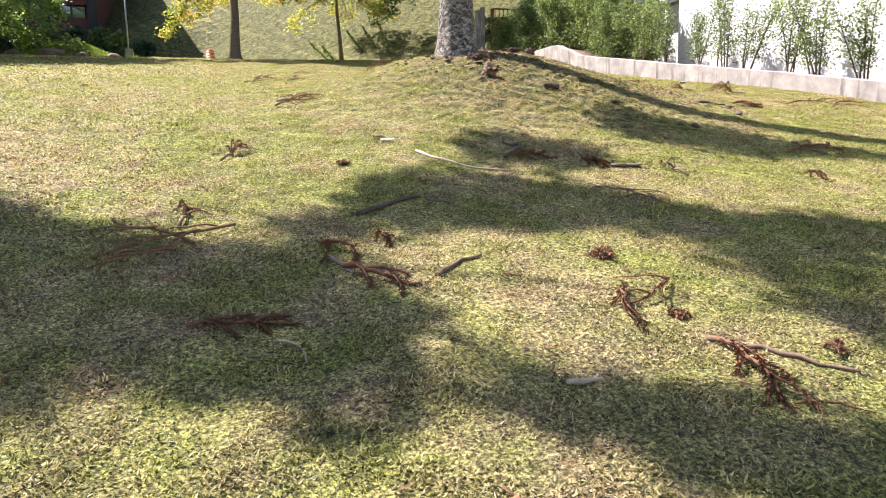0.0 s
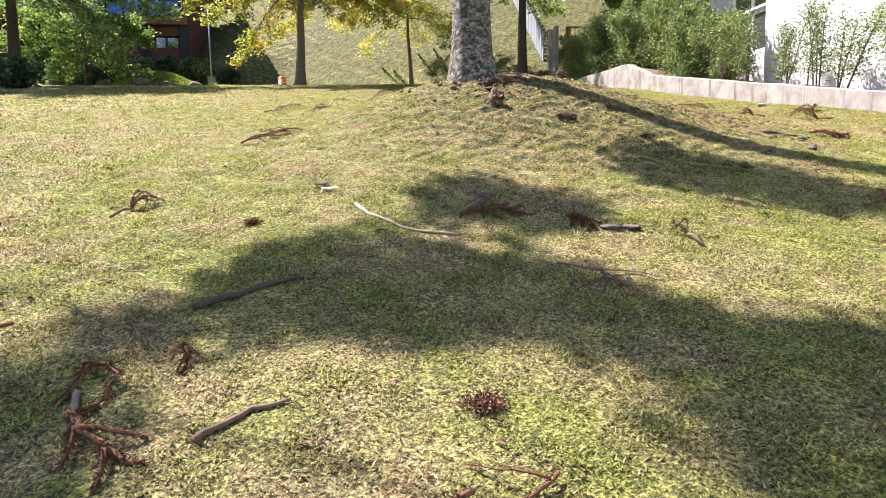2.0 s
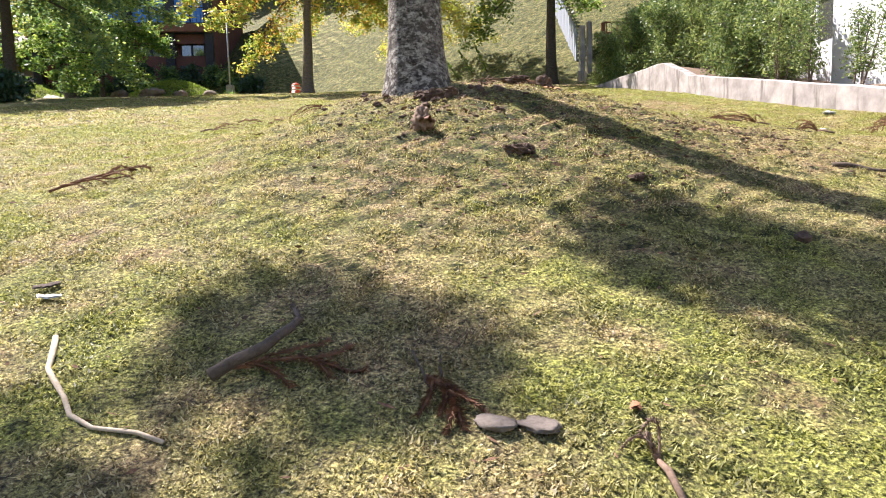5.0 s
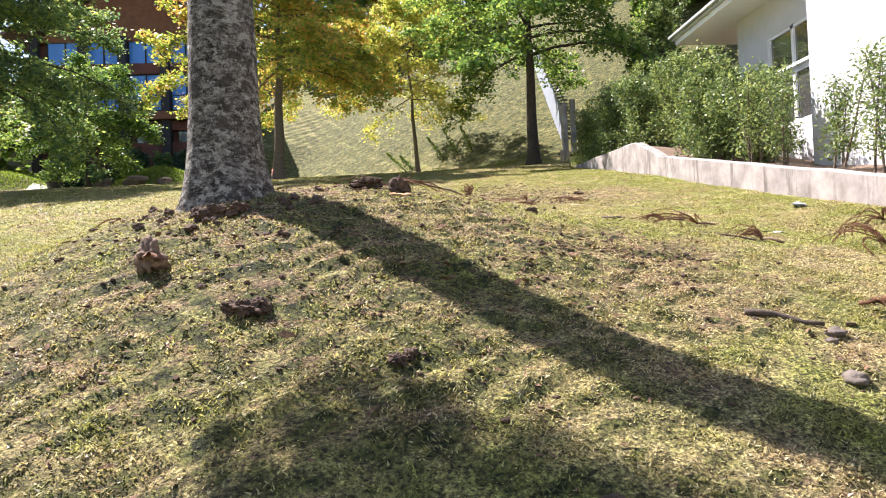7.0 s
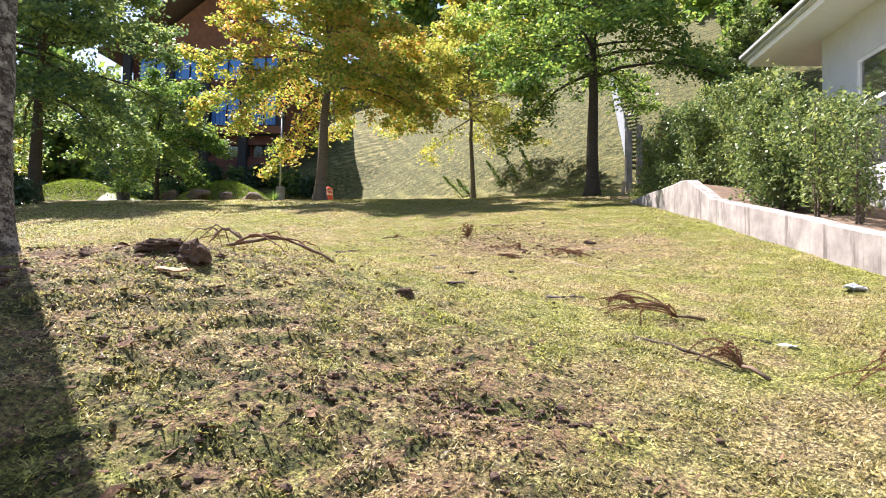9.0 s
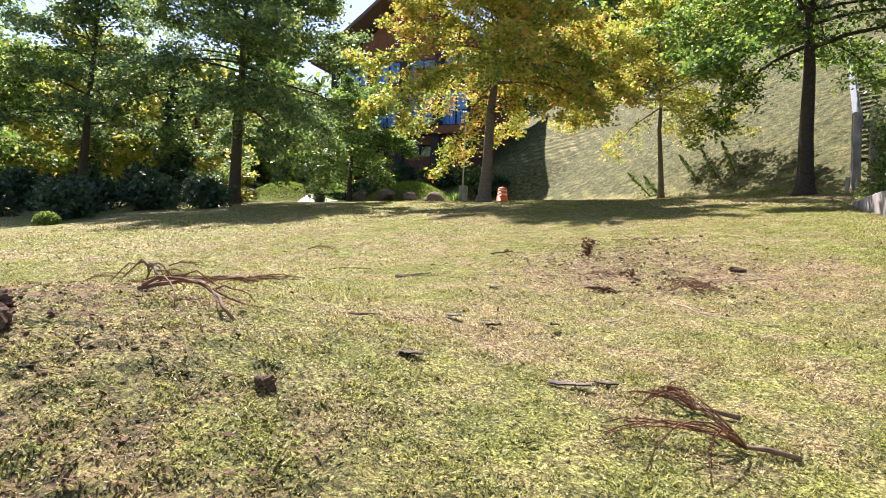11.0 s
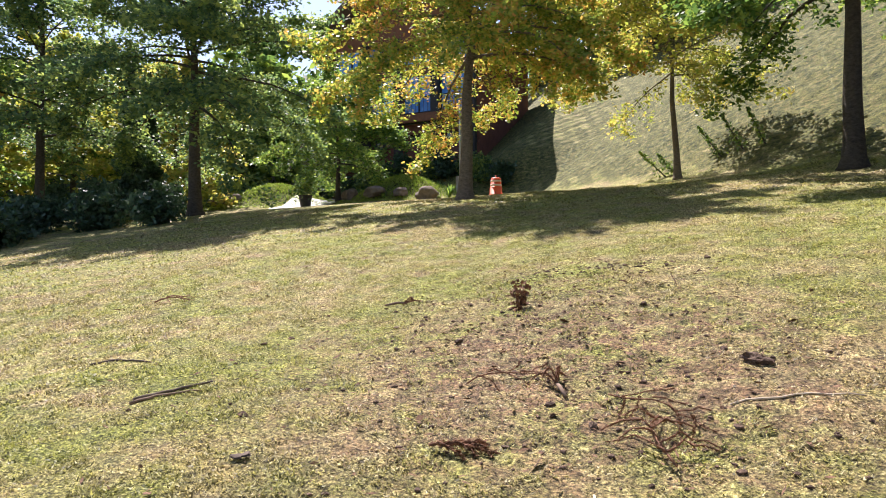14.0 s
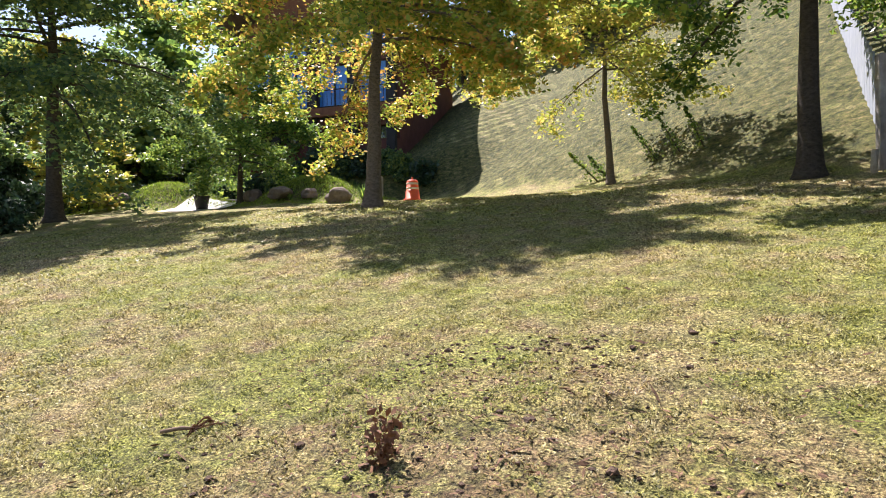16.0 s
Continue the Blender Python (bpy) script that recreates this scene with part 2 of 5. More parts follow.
ROOF_TILE = make_plain("brown_roof_tile", [(0.3, (0.10, 0.062, 0.050)), (0.7, (0.20, 0.135, 0.11))], 4, 0.7, 0.3)
PAVING = make_plain("pale_paving", [(0.3, (0.48, 0.46, 0.43)), (0.7, (0.66, 0.64, 0.60))], 2, 0.8, 0.1)
ROCK = make_plain("boulder_stone", [(0.3, (0.10, 0.078, 0.062)), (0.6, (0.23, 0.175, 0.14)), (0.8, (0.34, 0.29, 0.24))], 1.6, 0.95, 0.8, 0, False, (1, 1, 1), 0.05)
STONE = make_plain("grey_stone", [(0.3, (0.075, 0.060, 0.048)), (0.7, (0.20, 0.168, 0.138))], 14, 0.9, 0.6)
EARTH = make_plain("dark_earth", [(0.3, (0.035, 0.024, 0.018)), (0.7, (0.17, 0.11, 0.075))], 14, 1.0, 0.9, 0, False, (1, 1, 1), 0.04)
FROND = make_plain("dead_frond", [(0.3, (0.080, 0.040, 0.022)), (0.55, (0.205, 0.100, 0.052)), (0.8, (0.40, 0.235, 0.125))], 16, 0.8, 0.3)
TWIG = make_plain("dry_twig", [(0.3, (0.09, 0.058, 0.038)), (0.7, (0.26, 0.18, 0.125))], 18, 0.9, 0.4)
PALE_TWIG = make_plain("bleached_twig", [(0.3, (0.28, 0.22, 0.15)), (0.7, (0.55, 0.46, 0.34))], 18, 0.9, 0.3)
LOGBARK = make_plain("dark_log", [(0.3, (0.034, 0.025, 0.018)), (0.7, (0.145, 0.112, 0.086))], 14, 0.95, 0.6)
CUTWOOD = make_plain("cut_wood", [(0.3, (0.42, 0.22, 0.10)), (0.7, (0.62, 0.38, 0.20))], 20, 0.8, 0.2)
DRYLEAF = make_plain("dry_leaf", [(0.3, (0.20, 0.09, 0.045)), (0.7, (0.38, 0.19, 0.10))], 22, 0.8, 0.3)
CHIP = make_plain("white_chip", [(0.3, (0.66, 0.62, 0.55)), (0.7, (0.82, 0.79, 0.73))], 10, 0.7, 0.2)
FILMY = make_plain("white_plastic_film", [(0.3, (0.42, 0.44, 0.48)), (0.7, (0.62, 0.64, 0.68))], 12, 0.35, 0.3)
ORANGE = make_plain("orange_plastic", [(0.3, (0.62, 0.085, 0.035)), (0.7, (0.76, 0.13, 0.05))], 3, 0.5, 0.05)
REFLECT = make_plain("white_band", [(0.3, (0.50, 0.42, 0.38)), (0.7, (0.62, 0.53, 0.49))], 6, 0.5, 0.05)
POLEMETAL = make_plain("galvanised_pole", [(0.3, (0.32, 0.32, 0.31)), (0.7, (0.50, 0.50, 0.48))], 6, 0.45, 0.1, 0.6)
TERRACOTTA = make_plain("dark_pot", [(0.3, (0.035, 0.030, 0.028)), (0.7, (0.075, 0.065, 0.06))], 8, 0.7, 0.2)
FENCEWOOD = make_plain("grey_fence_paint", [(0.3, (0.24, 0.27, 0.31)), (0.7, (0.38, 0.41, 0.46))], 5, 0.8, 0.2, 0, False, (1, 1, 0.2))
CRUMB = make_plain("leaf_crumbs", [(0.35, (0.035, 0.022, 0.014)), (0.5, (0.13, 0.07, 0.038)), (0.68, (0.34, 0.21, 0.12))], 45, 0.9, 0.0)
BEDSOIL = make_plain("bed_soil", [(0.3, (0.09, 0.06, 0.04)), (0.7, (0.24, 0.17, 0.115))], 9, 1.0, 0.8)
CURTAIN = make_plain("curtain", [(0.3, (0.50, 0.50, 0.50)), (0.7, (0.66, 0.66, 0.66))], 3, 0.9, 0.2)


def make_glass(name, tint, rough=0.03, ior=1.9):
    k = Mat(name, rough)
    k.b.inputs["Specular IOR Level"].default_value = 1.0
    k.b.inputs["IOR"].default_value = ior
    n = k.noise(k.pos(), 0.8, 2)
    k.colour(k.mix(n, tint, tuple(v * 1.6 for v in tint)))
    return k.m


# the blue of the reflected sky is put into the base colour
SKY_PAINTED_GLASS = make_glass("sky_painted_glass", (0.06, 0.20, 0.52), 0.25, 1.4)
GREY_GLASS = make_glass("grey_glass", (0.06, 0.06, 0.055), 0.06)


# ---- mesh helpers ----
def mesh_of(name, verts, faces, mat, smooth=False):
    me = bpy.data.meshes.new(name)
    me.from_pydata([tuple(v) for v in verts], [], [tuple(f) for f in faces])
    me.materials.append(mat)
    if smooth:
        me.polygons.foreach_set("use_smooth", [True] * len(me.polygons))
    me.update()
    return me


def mesh_np(name, verts, mat, corners):
    """A mesh of loose faces, each with that many corners, from an array of their corners."""
    me = bpy.data.meshes.new(name)
    n = len(verts) // corners
    me.vertices.add(len(verts))
    me.vertices.foreach_set("co", np.ascontiguousarray(verts, np.float32).ravel())
    me.loops.add(len(verts))
    me.loops.foreach_set("vertex_index", np.arange(len(verts), dtype=np.int32))
    me.polygons.add(n)
    me.polygons.foreach_set("loop_start", np.arange(0, len(verts), corners, dtype=np.int32))
    me.materials.append(mat)
    me.update(calc_edges=True)
    return me


def sheet(name, me, parent=None, label=""):
    ob = new(name, me)
    if parent is not None:
        ob.parent = parent
    if label:
        ob["label"] = label
    return ob


def part(name, bm, mat, parent=None, label="", smooth=False):
    me = bpy.data.meshes.new(name)
    bm.to_mesh(me)
    bm.free()
    me.materials.append(mat)
    if smooth:
        me.polygons.foreach_set("use_smooth", [True] * len(me.polygons))
    return sheet(name, me, parent, label)


def empty(name, x, y, z, label, category, group="", turn=0.0):
    ob = new(name)
    ob.matrix_world = pose(x, y, z, 0, 0, turn)
    return tagged(ob, label, category, group)


def box(bm, x0, x1, y0, y1, z0, z1, bevel=0.0):
    vs = [bm.verts.new(v) for v in ((x0, y0, z0), (x1, y0, z0), (x1, y1, z0), (x0, y1, z0), (x0, y0, z1), (x1, y0, z1), (x1, y1, z1), (x0, y1, z1))]
    fs = [bm.faces.new([vs[i] for i in f]) for f in ((0, 3, 2, 1), (4, 5, 6, 7), (0, 1, 5, 4), (1, 2, 6, 5), (2, 3, 7, 6), (3, 0, 4, 7))]
    if bevel:
        bmesh.ops.bevel(bm, geom=list({e for f in fs for e in f.edges}), offset=bevel, segments=1, affect="EDGES")
    return bm


def boxm(*a, bevel=0.0):
    return box(bmesh.new(), *a, bevel=bevel)


def tube_data(points, radii, sides=8, cap=True, verts=None, faces=None):
    """Rings along a bent line: vertices and faces, added to those given."""
    verts = [] if verts is None else verts
    faces = [] if faces is None else faces
    base, n = len(verts), len(points)
    pts = [Vector(p) for p in points]
    for i, p in enumerate(pts):
        d = (pts[min(i + 1, n - 1)] - pts[max(i - 1, 0)]).normalized()
        u = d.cross(Vector((0.31, 0.95, 0.05)) if abs(d.z) > 0.7 else Vector((0, 0, 1))).normalized()
        v = d.cross(u)
        for s in range(sides):
            a = 2 * math.pi * s / sides
            verts.append(p + (u * math.cos(a) + v * math.sin(a)) * radii[i])
    for i in range(n - 1):
        for s in range(sides):
            s2 = (s + 1) % sides
            faces.append((base + i * sides + s, base + i * sides + s2, base + (i + 1) * sides + s2, base + (i + 1) * sides + s))
    if cap:
        faces.append(tuple(base + s for s in reversed(range(sides))))
        faces.append(tuple(base + (n - 1) * sides + s for s in range(sides)))
    return verts, faces


def tube(name, points, radii, mat, sides=8, parent=None, label=""):
    v, f = tube_data(points, radii, sides)
    return sheet(name, mesh_of(name, v, f, mat, True), parent, label)


def leaf_fan(rng, centres, size, flat=0.5, long=1.6):
    """Folded diamond leaves round the centres: an array of quads' corners."""
    n = len(centres)
    d = rng.normal(size=(n, 3))
    d[:, 2] *= flat
    d /= np.linalg.norm(d, axis=1)[:, None]
    w = np.cross(d, rng.normal(size=(n, 3)) + np.array([0, 0, 1.5 if flat < 0.8 else 0.0]))
    w = np.cross(w, d)
    w = np.cross(d, w) if flat >= 0.8 else np.cross(d, w)
    w /= np.linalg.norm(w, axis=1)[:, None]
    s = size * rng.uniform(0.6, 1.25, n)[:, None]
    up = np.cross(d, w)
    q = np.empty((n, 4, 3))
    q[:, 0] = centres - d * s * long * 0.5
    q[:, 1] = centres + w * s * 0.5 + up * s * 0.10
    q[:, 2] = centres + d * s * long * 0.5
    q[:, 3] = centres - w * s * 0.5 + up * s * 0.10
    return q.reshape(-1, 3)

# ---- ground ----
def grown(lo, hi, step, reach):
    """Grid lines: even between lo and hi, then ever wider out to the horizon."""
    inner = list(np.arange(lo, hi + 1e-6, step))
    out, d = [], step
    while hi + sum(out[-1:] or [0]) < reach and len(out) < 60:
        d *= 1.22
        out.append((out[-1] if out else 0) + d)
    return np.array([lo - o for o in reversed(out)] + inner + [hi + o for o in out])


def make_ground():
    xs, ys = np.unique(np.concatenate([grown(-22, 13, 0.17, 900), np.arange(-1.5, 11.3, 0.06)])), np.unique(np.concatenate([grown(-2, 58, 0.17, 900), np.arange(1.5, 22, 0.06)]))
    gx, gy = np.meshgrid(xs, ys)
    z = land(gx, gy)
    # the wide country beyond falls back to an even level
    far = np.clip((np.hypot(gx, gy - 20) - 140) / 200, 0, 1)
    z = z * (1 - far) + 22 * far * np.clip(gy / 200, -1, 1)
    v = np.stack([gx, gy, z], -1).reshape(-1, 3)
    nx, ny = len(xs), len(ys)
    i = (np.arange(ny - 1)[:, None] * nx + np.arange(nx - 1)[None, :]).ravel()
    f = np.stack([i, i + 1, i + nx + 1, i + nx], 1)
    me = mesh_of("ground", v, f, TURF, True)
    return tagged(new("ground", me), "sloping mown lawn with dry straw-coloured and bare patches", "lawn", kind="structure")


make_ground()


# ---- retaining wall, planting bed and white house ----
def wall_top(y):
    return float(np.interp(y, [-14, 9, 20.15, 21.7, 22.2, 27.6, 30.5], [-1.9, 2.78, 5.02, 5.62, 5.68, 5.90, 6.05]))


def make_retaining_wall():
    ys = [-14] + list(np.arange(-13, 20.2, 0.7)) + [20.15, 20.6, 21.2, 21.7, 22.2, 23, 24, 25, 26, 27, 28, 29, 30, 30.5]
    verts, faces = [], []
    rng = random.Random(5)
    for y in ys:
        t, w = wall_top(y) + rng.uniform(-0.012, 0.012), rng.uniform(-0.008, 0.008)
        b = gz(11.3, y) - 0.4
        verts += [(11.34 + w, y, b), (11.34 + w, y, t - 0.02), (11.36 + w, y, t), (11.56, y, t), (11.58, y, t - 0.02), (11.58, y, b)]
    for i in range(len(ys) - 1):
        for s in range(6):
            a, c = i * 6 + s, i * 6 + (s + 1) % 6
            faces.append((a, a + 6, c + 6, c))
    faces += [tuple(range(6)), tuple(range((len(ys) - 1) * 6 + 5, (len(ys) - 1) * 6 - 1, -1))]
    tagged(new("wall_retaining", mesh_of("wall_retaining", verts, faces, CONCRETE)), "low weathered concrete retaining wall with dark runs", "wall", kind="structure")
    verts, faces = [], []
    for y in ys:
        for x in (11.57, 12.3, 13.2, 14.3, 17, 26):
            verts.append((x, y, max(wall_top(y) - 0.10 + 0.05 * math.sin(3 * x + 2 * y), gz(x, y) - 0.1)))
    n = 6
    for i in range(len(ys) - 1):
        for s in range(n - 1):
            faces.append((i * n + s, i * n + s + 1, (i + 1) * n + s + 1, (i + 1) * n + s))
    tagged(new("planting_bed", mesh_of("planting_bed", verts, faces, BEDSOIL, True)), "bare earth planting bed behind the retaining wall", "soil", kind="structure")


make_retaining_wall()


def make_white_house():
    house = empty("white_house", 16, 14, 4, "white rendered house with deep eaves and grey gutter", "house")
    inv = house.matrix_world.inverted()

    def add(name, bm, mat, parent=house, label=""):
        for v in bm.verts:
            v.co = inv @ v.co if parent is house else v.co
        return part(name, bm, mat, parent, label)

    # walls along the lawn, with the window opening cut through
    for a in ((14.0, 14.25, 20.0, 21.3, 2.5, 8.75), (14.0, 14.25, 17.5, 18.1, 2.5, 8.75), (14.0, 14.25, 18.1, 20.0, 7.68, 8.75), (14.0, 14.25, 18.1, 20.0, 2.5, 5.55),
              (14.0, 14.25, 18.1, 20.0, 6.60, 6.78), (14.25, 24, 21.05, 21.3, 2.5, 8.75), (13.35, 24, -6, 17.5, -2.0, 8.72)):
        add("wall", boxm(*a), WHITE)
    win = add("window", boxm(14.06, 14.12, 18.1, 20.0, 6.78, 7.68), GREY_GLASS)
    for nm, a in (("frame", (14.02, 14.14, 18.1, 18.18, 6.78, 7.68)), ("frame", (14.02, 14.14, 19.92, 20.0, 6.78, 7.68)), ("frame", (14.02, 14.14, 19.0, 19.1, 6.78, 7.68)),
                  ("frame", (14.02, 14.14, 18.18, 19.92, 7.60, 7.68)), ("sill", (13.94, 14.14, 18.05, 20.05, 6.72, 6.785))):
        part(nm, boxm(*a), WHITE_TRIM, win).matrix_parent_inverse = house.matrix_world.inverted()
    win2 = add("window", boxm(14.06, 14.12, 18.1, 20.0, 5.55, 6.60), GREY_GLASS)
    for a in ((14.02, 14.14, 18.1, 18.18, 5.55, 6.60), (14.02, 14.14, 19.92, 20.0, 5.55, 6.60), (14.02, 14.14, 19.0, 19.1, 5.55, 6.60)):
        part("frame", boxm(*a), WHITE_TRIM, win2).matrix_parent_inverse = house.matrix_world.inverted()
    # eaves: soffit, stepped fascia and gutter, hipped roof
    add("soffit", boxm(13.2, 25, -7, 22.85, 8.55, 8.62), WHITE_TRIM)
    bm = bmesh.new()
    box(bm, 13.10, 13.2, -7, 22.95, 8.55, 8.68)
    box(bm, 13.2, 25, 22.85, 22.95, 8.55, 8.68)
    add("fascia", bm, WHITE_TRIM)
    bm = bmesh.new()
    box(bm, 13.02, 13.2, -7, 23.03, 8.685, 8.75, 0.012)
    box(bm, 12.95, 13.2, -7, 23.10, 8.755, 8.84, 0.012)
    box(bm, 13.2, 25, 22.95, 23.10, 8.755, 8.84)
    add("gutter", bm, METAL_ROOF)
    v = [(12.98, -7, 8.845), (12.98, 23.07, 8.845), (26, 23.07, 8.845), (26, -7, 8.845), (19, 0, 11.2), (19, 17, 11.2)]
    bm = bmesh.new()
    vs = [bm.verts.new(p) for p in v]
    for f in ((0, 4, 5, 1), (1, 5, 2), (2, 5, 4, 3), (3, 4, 0), (0, 1, 2, 3)):
        bm.faces.new([vs[i] for i in f])
    add("roof", bm, ROOF_TILE)


make_white_house()


# ---- brick house behind the garden ----
def make_brick_house():
    gx, gy0 = -13.0, 50.0
    house = empty("brick_house", gx, gy0, 8.0, "red brick house with glazed bays painted reflected-sky blue and dark columns", "house")
    inv = house.matrix_world.inverted()

    def add(name, bm, mat, parent=house, label=""):
        for v in bm.verts:
            v.co = inv @ v.co
        ob = part(name, bm, mat, parent, label)
        return ob

    y = 50.0
    bays = ((-17.4, -15.0), (-14.9, -12.6), (-12.2, -9.9), (-9.5, -7.4))
    bm = bmesh.new()
    box(bm, -18.0, -7.0, y + 0.5, 60, 5.0, 18.6)
    add("wall", bm, BRICKWORK)
    # brick plinth, spandrels and right wing in front of the glazing
    for z0, z1 in ((6.0, 11.6), (12.4, 13.0), (16.2, 16.9)):
        add("wall", boxm(-18.0, -7.0, y, y + 0.5, z0, z1), BRICKWORK)
    add("spandrel", boxm(-18.0, -7.0, y - 0.10, y, 13.0, 13.75), DARK_FRAME)
    for a, b in bays:
        for z0, z1 in ((11.65, 12.38), (13.8, 16.15), (16.95, 18.4)):
            if z0 < 12:
                w = add("window", boxm(a + 0.4, b - 0.3, y + 0.28, y + 0.33, z0, z1), GREY_GLASS)
                c = boxm(a + 0.4, b - 0.3, y + 0.345, y + 0.36, z0, z1)
                add("curtain", c, CURTAIN)
            else:
                w = add("window", boxm(a, b, y + 0.22, y + 0.27, z0, z1), SKY_PAINTED_GLASS)
            for q in ((a, a + 0.09), ((a + b) / 2 - 0.04, (a + b) / 2 + 0.04), (b - 0.09, b)):
                f = boxm(q[0] - gx, q[1] - gx, y - gy0 + 0.15, y - gy0 + 0.30, z0 - 8.0, z1 - 8.0)
                ob = part("frame", f, DARK_FRAME, w)
        rail = add("balcony_rail", boxm(a, b, y - 0.28, y - 0.24, 14.62, 14.68), DARK_FRAME)
        for k in range(9):
            part("baluster", boxm(a + (b - a) * k / 8 - 0.012 - gx, a + (b - a) * k / 8 + 0.012 - gx, -0.27, -0.25, 5.75, 6.62), DARK_FRAME, rail)
    for x in (-18.0, -14.95, -12.4, -9.7, -7.2):
        add("column", boxm(x - 0.28, x + 0.28, y - 0.35, y - 0.02, 8.0, 18.6, bevel=0.03), DARK_FRAME)
    add("beam", boxm(-18.4, -6.9, y - 0.6, y - 0.36, 13.05, 13.55), TIMBER)
    # two roof slopes with a gable facing the lawn and a bright metal cap
    v = [(-19.4, y - 1.4, 18.3), (-12.2, y - 1.4, 23.6), (-5.6, y - 1.4, 18.3), (-19.4, 61, 18.3), (-12.2, 61, 23.6), (-5.6, 61, 18.3)]
    bm = bmesh.new()
    vs = [bm.verts.new(p) for p in v] + [bm.verts.new((p[0], p[1], p[2] + 0.28)) for p in v]
    for f in ((0, 1, 7, 6), (1, 2, 8, 7), (6, 7, 10, 9), (7, 8, 11, 10), (0, 3, 4, 1), (1, 4, 5, 2), (0, 6, 9, 3), (2, 5, 11, 8), (3, 9, 10, 4), (4, 10, 11, 5)):
        bm.faces.new([vs[i] for i in f])
    add("roof", bm, ROOF_TILE)
    bm = bmesh.new()
    vs = [bm.verts.new(p) for p in ((-18.0, y + 0.1, 18.4), (-12.2, y + 0.1, 22.9), (-5.4, y + 0.1, 18.4), (-18.0, y + 0.4, 18.4), (-12.2, y + 0.4, 22.9), (-5.4, y + 0.4, 18.4))]
    for f in ((0, 2, 1), (3, 4, 5), (0, 1, 4, 3), (1, 2, 5, 4), (2, 0, 3, 5)):
        bm.faces.new([vs[i] for i in f])
    add("gable", bm, TIMBER)
    # low wing on the sunny side, with a tiled lean-to roof
    add("wing_wall", boxm(-30, -18.0, 56, 62, 6.5, 13.0), WHITE)
    bm = bmesh.new()
    vs = [bm.verts.new(p) for p in ((-30.6, 55.0, 12.8), (-17.9, 55.0, 12.8), (-17.9, 62, 16.4), (-30.6, 62, 16.4), (-30.6, 55.0, 13.0), (-17.9, 55.0, 13.0), (-17.9, 62, 16.6), (-30.6, 62, 16.6))]
    for f in ((0, 3, 2, 1), (4, 5, 6, 7), (0, 1, 5, 4), (1, 2, 6, 5), (2, 3, 7, 6), (3, 0, 4, 7)):
        bm.faces.new([vs[i] for i in f])
    add("wing_roof", bm, ROOF_TILE)
    house.matrix_world = Matrix.Translation((-15.5, 54.0, 8.33)) @ Matrix.Scale(1.118, 4)


make_brick_house()


# ---- trees ----
def limb_path(rng, p, az, el, length, droop, n=6):
    pts = [np.array(p)]
    step = length / (n - 1)
    for i in range(n - 1):
        e = el - droop * (i / (n - 1)) ** 1.2
        az += rng.normal() * 0.10
        pts.append(pts[-1] + step * np.array([math.cos(e) * math.cos(az), math.cos(e) * math.sin(az), math.sin(e)]))
    return pts


def broad_tree(x, y, h, bole, radius, trunk_r, leaf, bark, leaves, seed, label, size=0.16, lean=(0.0, 0.0), limbs=34, droop=0.7, kind="tree", top=0.65, low=0.55, spread=0.16):
    rng = np.random.default_rng(seed)
    z0 = gz(x, y) - 0.08
    tree = empty("tree", x, y, z0, label, "tree")
    zs = [0, 0.12, 0.35, 0.9, 1.8, h * 0.35, h * 0.5, h * 0.65, h * 0.8, h * 0.93, h]
    pts, rad = [], []
    for z in zs:
        u = z / h
        pts.append((lean[0] * z + 0.10 * math.sin(2.1 * z + seed) * u, lean[1] * z + 0.10 * math.cos(1.7 * z + seed) * u, z))
        rad.append(trunk_r * max(0.08, (1 - 0.90 * u)) * (1 + 0.75 * math.exp(-z / 0.22)))
    tube("trunk", pts, rad, bark, 12, tree)
    zi, xi, yi = [p[2] for p in pts], [p[0] for p in pts], [p[1] for p in pts]
    verts, faces, centres, weights, sigma = [], [], [], [], []
    for i in range(limbs):
        u = (i + 0.5) / limbs
        z = bole + (h * 0.97 - bole) * u
        prof = min(1.0, low + 1.9 * u) * (1 - u) ** top + 0.07
        length = radius * prof * rng.uniform(0.78, 1.12)
        az = i * 2.39996 + rng.normal() * 0.25
        el = radians(-2 + 55 * u ** 1.3 + rng.normal() * 6)
        p0 = (np.interp(z, zi, xi), np.interp(z, zi, yi), z)
        path = limb_path(rng, p0, az, el, length, droop * (1 - u) + 0.15)
        r0 = max(0.012, trunk_r * 0.30 * (1 - 0.8 * u))
        tube_data(path, [r0 * (1 - 0.85 * k / 5) for k in range(6)], 5, False, verts, faces)
        for s in np.linspace(0.18, 1.0, 11):
            q = np.array([np.interp(s * 5, range(6), [p[c] for p in path]) for c in range(3)])
            side = 1 if rng.random() < 0.5 else -1
            tw = limb_path(rng, q, az + side * rng.uniform(0.5, 1.2), el - droop * (1 - u) * 0.6 * s + rng.normal() * 0.2, length * rng.uniform(0.18, 0.34) * (1.15 - 0.5 * s) + 0.15, 0.45, 4)
            tube_data(tw, [0.010, 0.008, 0.006, 0.003], 3, False, verts, faces)
            for k in range(4):
                centres.append(tw[k])
                weights.append((0.5 + 0.5 * k) * (0.3 + s) * rng.uniform(0.35, 1.5))
    sheet("branching", mesh_of("branching", verts, faces, bark, True), tree)
    c, w = np.array(centres), np.array(weights)
    pick = rng.choice(len(c), leaves, p=w / w.sum())
    pos = c[pick] + rng.normal(size=(leaves, 3)) * np.array([spread, spread, spread * 0.62]) * (0.7 + radius / 6)
    sheet("crown", mesh_np("crown", leaf_fan(rng, pos, size, 0.55), leaf, 4), tree)
    return tree




